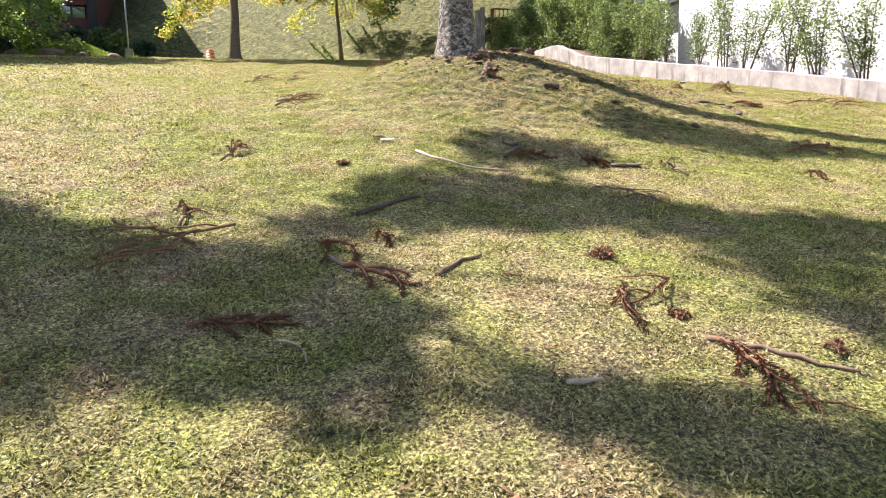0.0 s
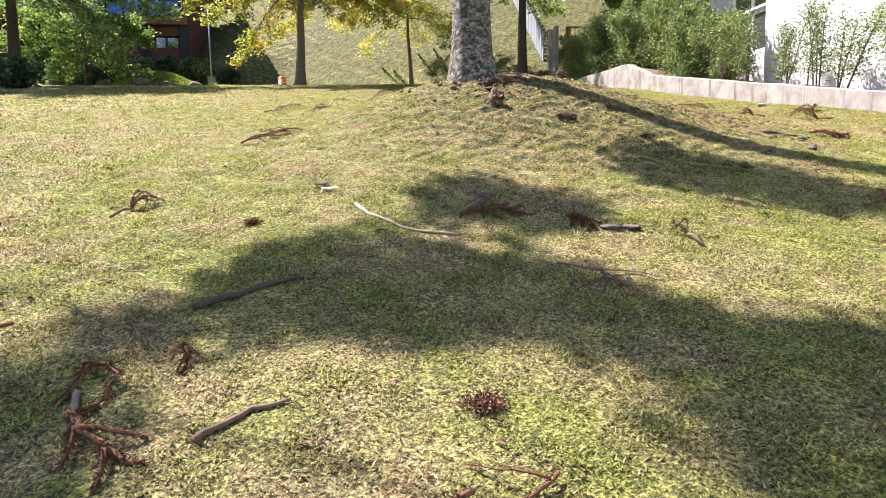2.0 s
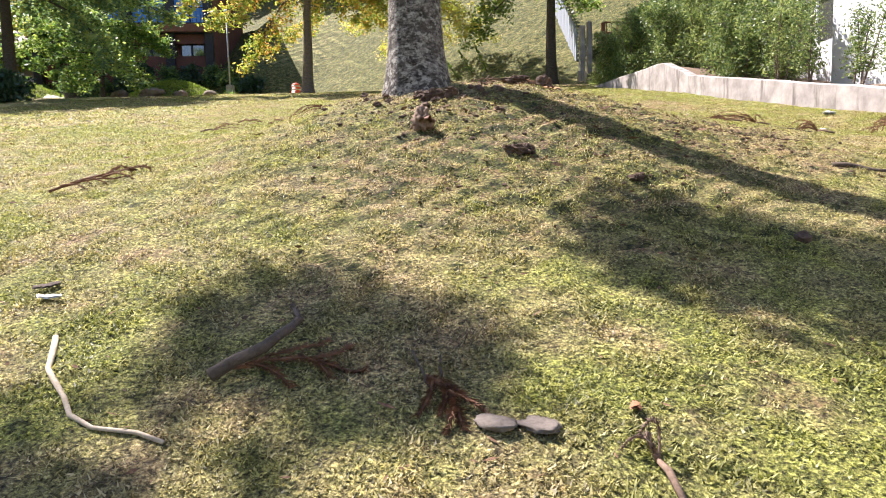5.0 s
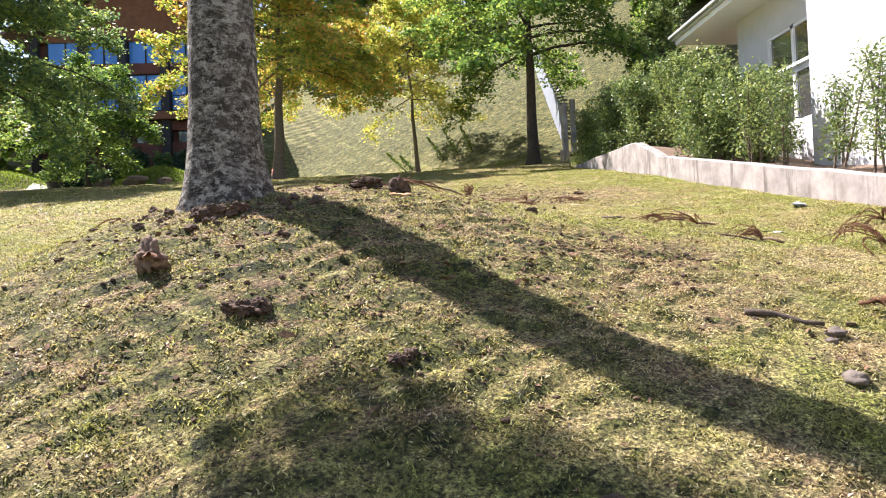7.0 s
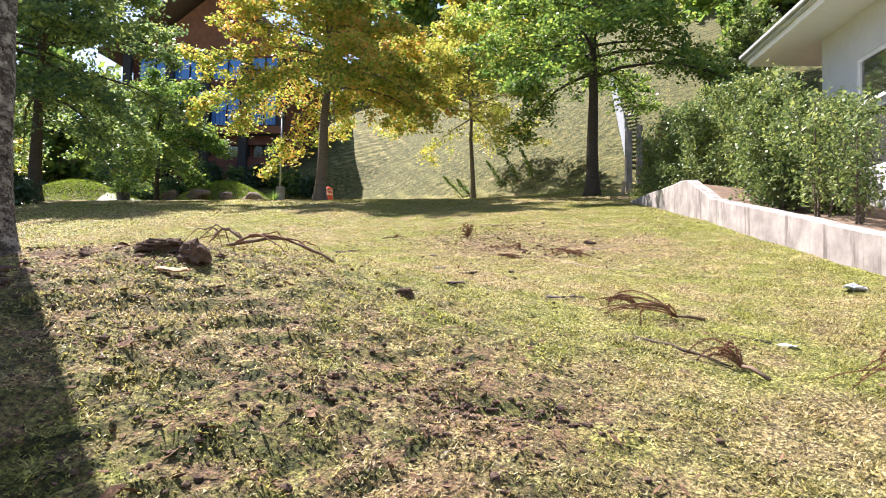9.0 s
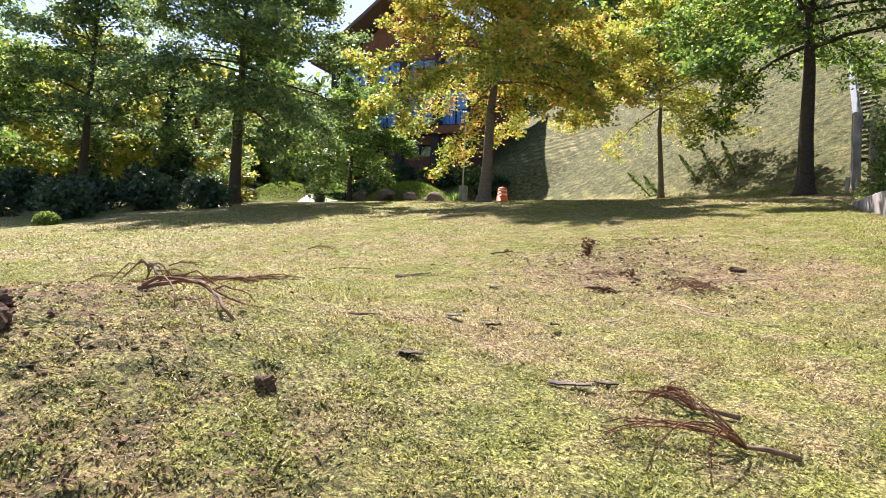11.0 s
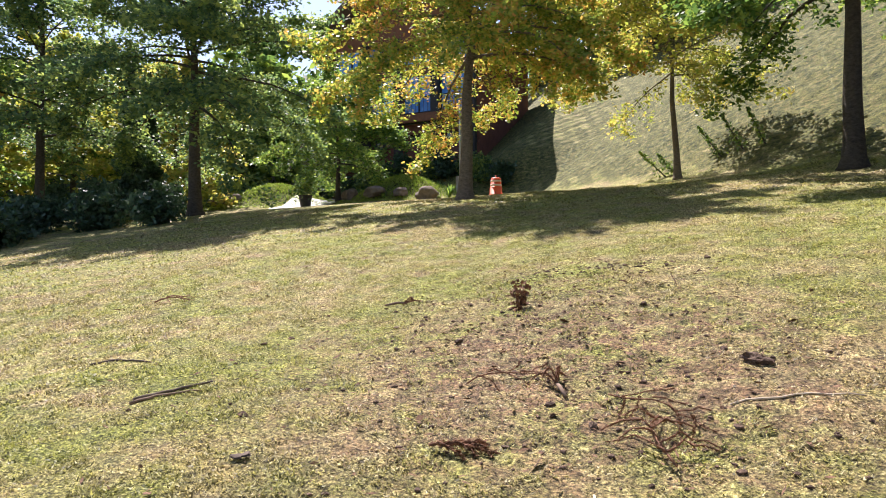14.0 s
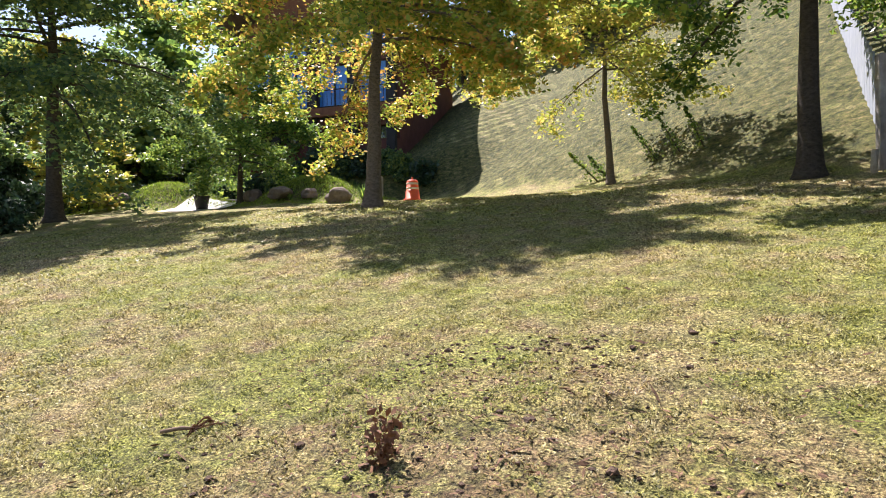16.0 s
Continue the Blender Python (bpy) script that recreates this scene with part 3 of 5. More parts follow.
def dome_tree(x, y, h, bole, radius, trunk_r, leaf, bark, leaves, seed, label, **kw):
    return broad_tree(x, y, h, bole, radius, trunk_r, leaf, bark, leaves, seed, label, low=kw.pop("low", 0.95), top=kw.pop("top", 0.5), **kw)


dome_tree(0.27, 31.95, 9.6, 4.5, 4.8, 0.23, LEAF["gold"], BARK_GREY, 72000, 11, "autumn oak turning gold and orange, on the lawn", lean=(0.035, 0.0), droop=0.88, limbs=46, size=0.10, spread=0.12)
dome_tree(6.1, 37.3, 8.2, 3.7, 3.6, 0.12, LEAF["yellow"], BARK_GREY, 20000, 12, "young oak turning yellow at the foot of the bank", lean=(-0.05, 0.0), size=0.10, limbs=36, droop=0.6, spread=0.13)
dome_tree(10.75, 31.7, 11.0, 4.5, 5.2, 0.25, LEAF["green"], BARK_DARK, 52000, 13, "green oak with a dark trunk beside the fence", droop=0.75, limbs=42, size=0.108, spread=0.13)
dome_tree(-11.6, 32.0, 11.2, 4.3, 6.0, 0.27, LEAF["dark"], BARK_DARK, 58000, 14, "tall dark green oak in its own shade", droop=0.7, limbs=48, size=0.122, spread=0.13)
dome_tree(-12.4, 42.9, 6.6, 2.2, 4.0, 0.15, LEAF["green"], BARK_DARK, 28000, 15, "small green tree beside the paved drive", droop=0.8, size=0.115, limbs=34)
dome_tree(-20.9, 31.5, 12.5, 4.0, 5.4, 0.24, LEAF["dark"], BARK_DARK, 30000, 16, "dark green oak with a leaning trunk", lean=(0.04, 0), size=0.14, limbs=40, droop=0.5)
dome_tree(-27.5, 28.0, 13.5, 3.6, 6.0, 0.26, LEAF["green"], BARK_DARK, 27000, 17, "tall green oak at the lawn's edge", size=0.16, limbs=40, droop=0.5)
dome_tree(-24.0, 42.0, 9.0, 1.8, 4.8, 0.22, LEAF["yellow"], BARK_DARK, 12000, 18, "yellowing tree in the garden, lit from behind", size=0.22)
dome_tree(-31.0, 40.0, 11.0, 1.6, 6.0, 0.24, LEAF["yellow"], BARK_DARK, 13000, 19, "broad yellow-green tree in the garden behind the lawn", size=0.26)
dome_tree(-18.6, 54.0, 8.0, 2.0, 3.4, 0.2, LEAF["green"], BARK_DARK, 8000, 20, "green tree against the brick house", size=0.24)
dome_tree(-38.0, 33.0, 13.0, 2.0, 7.0, 0.3, LEAF["green"], BARK_DARK, 14000, 21, "broad green tree far behind the shrubs", size=0.3)


def far_wood():
    """Trees on the hill's brow and beyond the garden, each with its own trunk and crown."""
    rng = random.Random(8)
    spots = [(-31, 58, 17), (23, 47, 10), (17, 63, 12), (24, 56, 13), (7, 63, 12), (19, 64, 13), (30, 50, 12), (1, 69, 13), (-4, 75, 12), (28, 66, 13), (36, 60, 13),
             (-26, 66, 12), (-33, 60, 13), (-40, 52, 12), (-44, 42, 13), (-36, 46, 10), (-48, 33, 13), (-22, 72, 13), (-12, 78, 13), (11, 74, 13), (-47, 60, 14), (-52, 48, 15), (-55, 36, 15), (-50, 26, 14), (-56, 22, 15), (-42, 66, 14), (-34, 72, 14), (-46, 50, 13), (-40, 26, 11), (-58, 56, 16), (-28, 52, 9), (-33, 52, 10), (21, 40, 8), (25, 42, 9)]
    for i, (x, y, h) in enumerate(spots):
        kind = ("green", "yellow", "green", "dark", "gold")[i % 5]
        name = {"green": "green broadleaf tree", "yellow": "yellowing broadleaf tree", "dark": "dark green tree", "gold": "rust-coloured autumn tree"}[kind]
        t = dome_tree(x, y, h * rng.uniform(0.9, 1.15), 0.8, h * 0.44, 0.22, LEAF[kind], BARK_DARK, 5200, 60 + i, name + " in the wood on the slope", size=0.5, limbs=26, spread=0.26)
        tagged(t, group="trees of the far wood")


far_wood()


# ---- the big araucaria on the mound ----
def araucaria(x, y, h, r, seed, label, limbs, reach, tufts, low, boughs, side=()):
    rng = np.random.default_rng(seed)
    z0 = gz(x, y) - 0.25
    tree = empty("tree", x, y, z0, label, "tree")
    verts, faces, sides = [], [], 40
    zs = [0, 0.12, 0.22, 0.32, 0.45, 0.62] + list(np.arange(0.8, 4.0, 0.16)) + list(np.arange(4.2, h, 0.8))
    for z in zs:
        flare = 1 + 0.62 * math.exp(-z / 0.30) + 0.14 * math.exp(-z / 1.2)
        for s in range(sides):
            a = 2 * math.pi * s / sides
            lobes = 1 + (0.10 * math.sin(5 * a + 1) + 0.06 * math.sin(8 * a)) * math.exp(-z / 0.4) 
            plate = 1 + 0.020 * noise.noise((math.cos(a) * 5, math.sin(a) * 5, z * 6.0)) + 0.028 * noise.noise((math.cos(a) * 2.2, math.sin(a) * 2.2, z * 1.7))
            rr = r * (1 - 0.5 * z / h) * flare * lobes * plate
            verts.append((rr * math.cos(a), rr * math.sin(a), z))
    for i in range(len(zs) - 1):
        for s in range(sides):
            s2 = (s + 1) % sides
            faces.append((i * sides + s, i * sides + s2, (i + 1) * sides + s2, (i + 1) * sides + s))
    faces.append(tuple((len(zs) - 1) * sides + s for s in range(sides)))
    sheet("trunk", mesh_of("trunk", verts, faces, BARK_BIG, True), tree)
    bv, bf, cen = [], [], []
    for i in range(limbs):
        u = i / limbs
        az = i * 2.4 + rng.normal() * 0.2 if not side else radians(side[0] + (side[1] - side[0]) * rng.random())
        path = limb_path(rng, (0, 0, h * (0.80 + 0.18 * u)), az, radians(5 + 25 * u), reach * (1 - 0.45 * u) * rng.uniform(0.85, 1.1), -0.6, 7)
        tube_data(path, [0.07 * (1 - 0.11 * k) for k in range(7)], 6, False, bv, bf)
        for s in np.linspace(tufts, 1, 8):
            q = np.array([np.interp(s * 6, range(7), [p[c] for p in path]) for c in range(3)])
            for k in range(4):
                tw = limb_path(rng, q, rng.uniform(0, 6.28), rng.uniform(-0.4, 0.7), rng.uniform(0.4, 0.9), -0.5, 4)
                tube_data(tw, [0.02, 0.018, 0.014, 0.01], 3, False, bv, bf)
                cen += list(tw)
    c = np.array(cen)
    pos = [c[rng.integers(0, len(c), 9000)] + rng.normal(size=(9000, 3)) * 0.13]
    # whorled boughs, bare near the trunk, that carry bushy tufts one behind the other
    # tufts sit out of view, each placed to cast a patch of shade
    for bough in boughs:
        x0, y0, _ = bough[0]
        path = [(0, 0, low - 1.3), (x0 * 0.4, y0 * 0.4, low - 1.0), (x0 * 0.8, y0 * 0.8, low - 0.4)] + [(x, y, low) for x, y, _ in bough]
        tube_data(path, [max(0.008, 0.026 - 0.003 * k) for k in range(len(path))], 6, False, bv, bf)
        for x, y, w in bough:
            n = int(1300 * w * w) + 30
            pos.append(np.array([x, y, low]) + np.clip(rng.normal(size=(n, 3)), -1.9, 1.9) * np.array([w * 0.60, w * 0.60, w * 0.4]))
            for k in range(5):
                tw = limb_path(rng, (x, y, low), rng.uniform(0, 6.28), rng.uniform(-0.2, 0.6), w * 1.1, -0.4, 4)
                tube_data(tw, [0.014, 0.012, 0.009, 0.005], 3, False, bv, bf)
    sheet("branching", mesh_of("branching", bv, bf, BARK_DARK, True), tree)
    sheet("crown", mesh_np("crown", leaf_fan(rng, np.concatenate(pos), 0.10, 1.0, 3.0), LEAF["needle"], 4), tree)
    return tree


# its low bough is added above the view to shade the slope
araucaria(3.68, 11.15, 17.0, 0.29, 31, "big araucaria trunk with flaking grey lichened bark", 14, 3.6, 0.35, 8.0,
    (((-3.23, 1.41, 0.27), (-3.58, 1.01, 0.42), (-3.04, 1.07, 0.42), (-2.99, 0.61, 0.50), (-2.46, 0.79, 0.42), (-2.45, 0.22, 0.44), (-1.85, 0.22, 0.36), (-1.39, -0.14, 0.30)),))
# unseen tree, added so that its crown dapples the foot of the slope
araucaria(-7.4, 10.9, 13.0, 0.17, 32, "araucaria with an umbrella crown, added out of view to shade the lawn", 7, 3.2, 0.5, 11.8,
    (((3.52, 1.98, 0.26), (3.52, 2.28, 0.20), (4.04, 2.26, 0.34), (4.48, 1.96, 0.36), (4.09, 1.81, 0.33), (4.51, 1.73, 0.26)),
     ((1.08, 0.46, 0.30), (1.72, 0.62, 0.38), (2.00, 1.15, 0.34), (2.50, 1.14, 0.48), (2.40, 0.44, 0.40), (3.19, 0.96, 0.48), (3.00, 0.35, 0.40), (3.63, 0.62, 0.42), (3.72, 0.07, 0.36)),
     ((3.52, -1.63, 0.30), (3.85, -1.01, 0.38), (4.46, -1.02, 0.32), (4.24, -0.30, 0.40), (4.82, -0.48, 0.42), (5.31, -0.57, 0.34)),
     ((-0.18, 0.12, 0.30), (0.19, -0.05, 0.40), (-0.08, -0.58, 0.40), (0.77, -0.33, 0.42), (0.39, -0.85, 0.50), (1.00, -0.96, 0.30), (0.63, -1.40, 0.36), (1.41, -1.77, 0.24), (1.78, -2.14, 0.34), (2.17, -2.42, 0.34), (2.55, -2.60, 0.26))), (140, 190))


# ---- hedge and shrubs behind the wall ----
def shrub(x, y, h, radius, stems, leaves, leaf, seed, label, group="", size=0.07, bare=0.15, z=None, name="shrub"):
    rng = np.random.default_rng(seed)
    z0 = (wall_top(y) - 0.14 if z is None else z)
    root = empty(name, x, y, z0, label, "shrub", group)
    bv, bf, cen, wt = [], [], [], []
    for i in range(stems):
        az, spread = rng.uniform(0, 6.28), rng.uniform(0.0, 0.35)
        path = limb_path(rng, (rng.normal() * 0.06, rng.normal() * 0.06, 0), az, math.pi / 2 - spread, h * rng.uniform(0.75, 1.0), 0.1, 6)
        tube_data(path, [0.022 * (1 - 0.15 * k) for k in range(6)], 5, False, bv, bf)
        for s in np.linspace(bare, 1, 9):
            q = np.array([np.interp(s * 5, range(6), [p[c] for p in path]) for c in range(3)])
            for k in range(2):
                tw = limb_path(rng, q, rng.uniform(0, 6.28), rng.uniform(0.1, 0.9), radius * rng.uniform(0.4, 1.1) * (1.1 - 0.6 * s), 0.1, 4)
                tube_data(tw, [0.008, 0.006, 0.005, 0.003], 3, False, bv, bf)
                cen += tw[1:]
                wt += [rng.uniform(0.4, 1.6)] * 3
    sheet("stem", mesh_of("stem", bv, bf, BARK_GREY, True), root)
    c, w = np.array(cen), np.array(wt)
    pos = c[rng.choice(len(c), leaves, p=w / w.sum())] + rng.normal(size=(leaves, 3)) * 0.09
    sheet("foliage", mesh_np("foliage", leaf_fan(rng, pos, size, 0.9, 2.0), leaf, 4), root)
    return root


def make_hedge():
    rng = random.Random(3)
    y, i = 29.8, 0
    while y > 17.6:
        h = np.interp(y, [15, 18, 20, 25, 30], [1.8, 1.95, 2.15, 2.6, 2.4]) * rng.uniform(0.9, 1.1)
        shrub(12.35 + rng.uniform(-0.15, 0.35), y, h, 0.75, 7, 8500, LEAF["hedge"], 100 + i, "dense green hedge shrub behind the retaining wall", "hedge along the wall", 0.044, 0.05)
        y -= rng.uniform(0.75, 1.0)
        i += 1
    while y > 3.0:
        h = np.interp(y, [3, 14, 18], [1.75, 1.8, 1.9]) * rng.uniform(0.85, 1.15)
        shrub(12.15 + rng.uniform(-0.15, 0.25), y, h, 0.38, 4, 1900, LEAF["hedge"], 100 + i, "young thin-stemmed green shrub with gaps between leaves", "young shrubs along the wall", 0.034, 0.22)
        y -= rng.uniform(0.8, 1.15)
        i += 1
    for k, (x, y, h) in enumerate(((13.3, 27.0, 2.8), (13.4, 25.0, 2.8), (15.4, 30.0, 3.0), (16.6, 33.0, 4.2), (17.5, 35.0, 4.6))):
        shrub(x, y, h, 1.1, 7, 6500, LEAF["hedge"] if k % 2 else LEAF["green"], 180 + k, "tall green bush behind the hedge", "tall bushes behind the hedge", 0.10, 0.05, z=max(5.6, gz(x, y) - 0.1))


make_hedge()


# ---- fence, timber deck and posts on the bank ----
def make_fence():
    fence = empty("fence", 12.2, 31.0, gz(12.2, 31.0), "grey-blue picket fence climbing the bank", "fence")
    n = 30
    for i in range(6, n):
        x, y = 12.2 + 0.045 * i, 31.2 + 0.42 * i
        z = gz(x, y) - gz(12.2, 31.0)
        part("picket", boxm(x - 12.2 - 0.03, x - 12.2 + 0.03, y - 31 - 0.11, y - 31 + 0.11, z - 0.05, z + 1.45), FENCEWOOD, fence)
    pts = [(0.08 + 0.045 * i, 0.2 + 0.42 * i, gz(12.2 + 0.045 * i, 31.2 + 0.42 * i) - gz(12.2, 31) + 1.15) for i in range(6, n, 3)]
    tube("rail", pts, [0.035] * len(pts), FENCEWOOD, 4, fence)


make_fence()


def make_deck():
    x0, x1, y0, y1 = 13.6, 16.5, 33.2, 35.8
    deck = empty("timber_deck", 14.5, 34, gz(14.5, 34), "small weathered timber deck on posts with a railing", "deck")
    inv = deck.matrix_world.inverted()
    z = 8.6

    def add(name, bm, mat=TIMBER):
        for v in bm.verts:
            v.co = inv @ v.co
        part(name, bm, mat, deck)

    for x in (x0, (x0 + x1) / 2, x1):
        for y in (y0, y1):
            add("post", boxm(x - 0.08, x + 0.08, y - 0.08, y + 0.08, gz(x, y) - 0.2, z + 1.0, bevel=0.01))
    for k in range(14):
        y = y0 - 0.1 + (y1 - y0 + 0.2) * k / 14
        add("board", boxm(x0 - 0.1, x1 + 0.1, y, y + 0.175, z, z + 0.04))
    add("beam", boxm(x0 - 0.1, x1 + 0.1, y0 - 0.12, y0 - 0.085, z - 0.22, z - 0.01))
    for zz in (0.5, 0.95):
        add("rail", boxm(x0, x1, y0 - 0.13, y0 - 0.085, z + zz, z + zz + 0.07))
    for k in range(12):
        x = x0 + 0.12 + (x1 - x0 - 0.24) * k / 11
        add("baluster", boxm(x - 0.02, x + 0.02, y0 - 0.125, y0 - 0.09, z + 0.05, z + 0.95))


make_deck()


def make_posts():
    for x, y, h, w in ((12.0, 31.3, 2.3, 0.11), (12.55, 32.0, 2.2, 0.10)):
        b = box(bmesh.new(), -w, w, -w, w, -0.3, h, 0.02)
        ob = part("gate_post", b, CONCRETE)
        ob.matrix_world = pose(x, y, gz(x, y), 0, 0, 8)
        tagged(ob, "grey square gate post beside the fence", "post", "gate posts by the fence")
    for x, y, h, r in ((11.75, 31.0, 0.45, 0.07), (11.95, 30.7, 0.4, 0.06)):
        ob = tube("stake", [(x, y, gz(x, y) - 0.15), (x + 0.02, y, gz(x, y) + h)], [r, r * 0.9], PALE_TWIG, 8)
        tagged(ob, "short sawn timber stake in the grass", "stake", "stakes by the fence")


make_posts()


# ---- garden in front of the brick house ----
def boulder(x, y, sx, sy, sz, seed, label, sink=0.25, group="boulders of the garden", mat=None):
    bm = bmesh.new()
    bmesh.ops.create_icosphere(bm, subdivisions=4, radius=1)
    rng = random.Random(seed)
    o = Vector((rng.uniform(0, 50), rng.uniform(0, 50), rng.uniform(0, 50)))
    for v in bm.verts:
        p = v.co.copy()
        d = 1 + 0.35 * noise.noise(p * 1.1 + o) + 0.14 * noise.noise(p * 3.1 + o) + 0.05 * noise.noise(p * 8 + o)
        v.co = Vector((p.x * sx * d, p.y * sy * d, max(p.z, -0.6) * sz * d))
    ob = part("boulder", bm, mat or ROCK, None, "", True)
    ob.matrix_world = pose(x, y, gz(x, y) + sz * (0.55 - sink), 0, 0, rng.uniform(0, 360))
    return tagged(ob, label, "rock", group)


def fern(x, y, h, n, seed, label, mat, z=None):
    """A tuft of long arching blades."""
    rng = np.random.default_rng(seed)
    root = empty("garden_plant", x, y, gz(x, y) - 0.03 if z is None else z, label, "plant", "tufted garden plants")
    q = []
    for i in range(n):
        az, out = rng.uniform(0, 6.28), rng.uniform(0.35, 1.0)
        w = 0.05 * h
        d = np.array([math.cos(az), math.sin(az), 0])
        sd = np.array([-d[1], d[0], 0]) * w
        p = [d * out * h * s * 0.8 + np.array([0, 0, h * (1.5 * s - 0.9 * out * s * s)]) for s in (0, 0.35, 0.7, 1.0)]
        for k in range(3):
            a, b = (1 - 0.3 * k), (1 - 0.3 * (k + 1)) + 0.02
            q += [p[k] - sd * a, p[k] + sd * a, p[k + 1] + sd * b, p[k + 1] - sd * b]
    sheet("frond", mesh_np("frond", np.array(q), mat, 4), root)
    return root


def make_garden():
    for i, (x, y, sx, sy, sz) in enumerate(((-11.4, 42.6, 0.8, 0.6, 0.55), (-9.4, 41.9, 1.1, 0.6, 0.5), (-6.2, 41.7, 0.8, 0.6, 0.62), (-21.2, 42.9, 1.0, 0.7, 0.6), (-19.6, 42.4, 0.8, 0.6, 0.45), (-7.8, 41.9, 0.7, 0.5, 0.4))):
        boulder(x, y, sx * 0.75, sy * 0.75, sz * 0.72, 40 + i, "dark rounded boulder edging a grassy garden mound")
    # paved drive between the mounds
    verts, faces = [], []
    path = [(-13.6, 40.6), (-13.7, 42.0), (-14.0, 43.6), (-14.6, 45.2), (-16.2, 47.4), (-18.6, 49.8)]
    for i, (x, y) in enumerate(path):
        w = 1.7 if i < 4 else 1.5
        for s in (-1, -0.33, 0.33, 1):
            verts.append((x + s * w, y + s * 0.25, gz(x + s * w, y + s * 0.25) + 0.05))
    for i in range(len(path) - 1):
        for s in range(3):
            faces.append((i * 4 + s, i * 4 + s + 1, (i + 1) * 4 + s + 1, (i + 1) * 4 + s))
    tagged(new("pavement", mesh_of("pavement", verts, faces, PAVING)), "pale paved drive between grassy mounds", "drive", kind="structure")
    # garden steps beyond the drive
    for k in range(6):
        ob = part("step", boxm(-1.6, 1.6, 0, 0.42, -0.3, 0.17 * (k + 1), bevel=0.015), CONCRETE)
        ob.matrix_world = pose(-18.6, 47.6 + 0.40 * k, gz(-18.6, 47.6) - 0.05, 0, 0, 8)
        tagged(ob, "grey concrete garden step with a worn edge", "step", "garden steps")
    # potted shrub
    pot = empty("potted_shrub", -13.5, 41.4, gz(-13.5, 41.4) + 0.05, "clipped shrub in a dark round pot on the drive", "potted plant")
    v, f = tube_data([(0, 0, -0.03), (0, 0, 0.25), (0, 0, 0.55), (0, 0, 0.62), (0, 0, 0.60)], [0.26, 0.31, 0.36, 0.40, 0.33], 20)
    sheet("pot", mesh_of("pot", v, f, TERRACOTTA, True), pot)
    rng = np.random.default_rng(77)
    pos = rng.normal(size=(1500, 3)) * np.array([0.24, 0.24, 0.35]) + np.array([0, 0, 1.15])
    sheet("foliage", mesh_np("foliage", leaf_fan(rng, pos, 0.08, 0.9), LEAF["dark"], 4), pot)
    # dark planting against the house and round the drive
    for i, (x, y, h, r) in enumerate(((-15.6, 50.6, 1.7, 0.9), (-14.2, 51.2, 1.6, 0.9), (-12.8, 51.3, 1.9, 0.9), (-11.2, 51.4, 1.5, 0.9), (-9.8, 51.5, 1.6, 0.9), (-17.4, 51.0, 1.9, 1.0), (-8.4, 51.4, 1.4, 0.8), (-20.5, 52.0, 1.9, 1.0),
                                      (-22.8, 47.8, 1.8, 1.1), (-24.6, 46.0, 1.6, 1.1), (-26.4, 44.0, 1.7, 1.1), (-5.4, 50.0, 1.2, 0.9), (-6.9, 50.6, 1.4, 0.9), (-18.7, 33.9, 1.5, 1.1), (-16.6, 34.8, 1.4, 1.1), (-21.4, 36.0, 1.7, 1.2), (-24.0, 34.2, 1.8, 1.2))):
        shrub(x, y, h, r, 8, 2600, LEAF["needle"] if i % 3 else LEAF["dark"], 300 + i, "dark dense garden shrub in the shade", "dark garden shrubs", 0.13, 0.02, z=gz(x, y) - 0.05)
    for i, (x, y, h) in enumerate(((-5.2, 42.2, 0.7), (-13.6, 49.6, 1.1), (-11.6, 49.8, 1.2), (-9.6, 49.8, 1.0), (-22.8, 43.0, 0.5), (-20.6, 42.2, 0.35), (-8.6, 41.5, 0.35))):
        fern(x, y, h, 46, 340 + i, "green tuft of long arching leaves by the rocks", LEAF["green"])
    # low clipped conifers and junipers at the lawn's edge
    for i, (x, y, h, r) in enumerate(((-12.8, 24.9, 1.0, 1.3), (-14.6, 26.3, 1.2, 1.4), (-16.2, 28.4, 1.3, 1.4), (-12.9, 28.6, 1.1, 1.4), (-10.6, 29.3, 0.9, 1.2), (-14.6, 30.4, 1.3, 1.3), (-18.2, 25.2, 1.5, 1.4), (-16.8, 31.4, 1.7, 1.3), (-20.0, 28.0, 1.6, 1.5))):
        shrub(x, y, h, r, 10, 3400, LEAF["needle"], 360 + i, "low spreading dark juniper at the lawn's edge", "junipers at the lawn's edge", 0.11, 0.02, z=gz(x, y) - 0.05)
    for i, (x, y, r) in enumerate(((-11.3, 23.2, 0.42), (-12.4, 21.9, 0.40))):
        rng = np.random.default_rng(390 + i)
        d = rng.normal(size=(2600, 3))
        d /= np.linalg.norm(d, axis=1)[:, None]
        d[:, 2] = np.abs(d[:, 2])
        ball = empty("topiary", x, y, gz(x, y) - 0.02, "small clipped round green bush on the lawn", "bush", "clipped bushes")
        sheet("foliage", mesh_np("foliage", leaf_fan(rng, d * r * rng.uniform(0.75, 1.05, 2600)[:, None], 0.05, 0.9), LEAF["green"], 4), ball)
    # tall dark cypresses behind
    for i, (x, y, h) in enumerate(((-17.4, 33.6, 7.5), (-22.8, 27.4, 8.5), (-19.0, 36.0, 6.0))):
        rng = np.random.default_rng(400 + i)
        c = empty("conifer", x, y, gz(x, y) - 0.05, "dark narrow conifer among the garden trees", "conifer", "dark conifers")
        v, f = tube_data([(0, 0, 0), (0, 0, h * 0.5), (0, 0, h)], [0.16, 0.10, 0.02], 8)
        sheet("trunk", mesh_of("trunk", v, f, BARK_DARK, True), c)
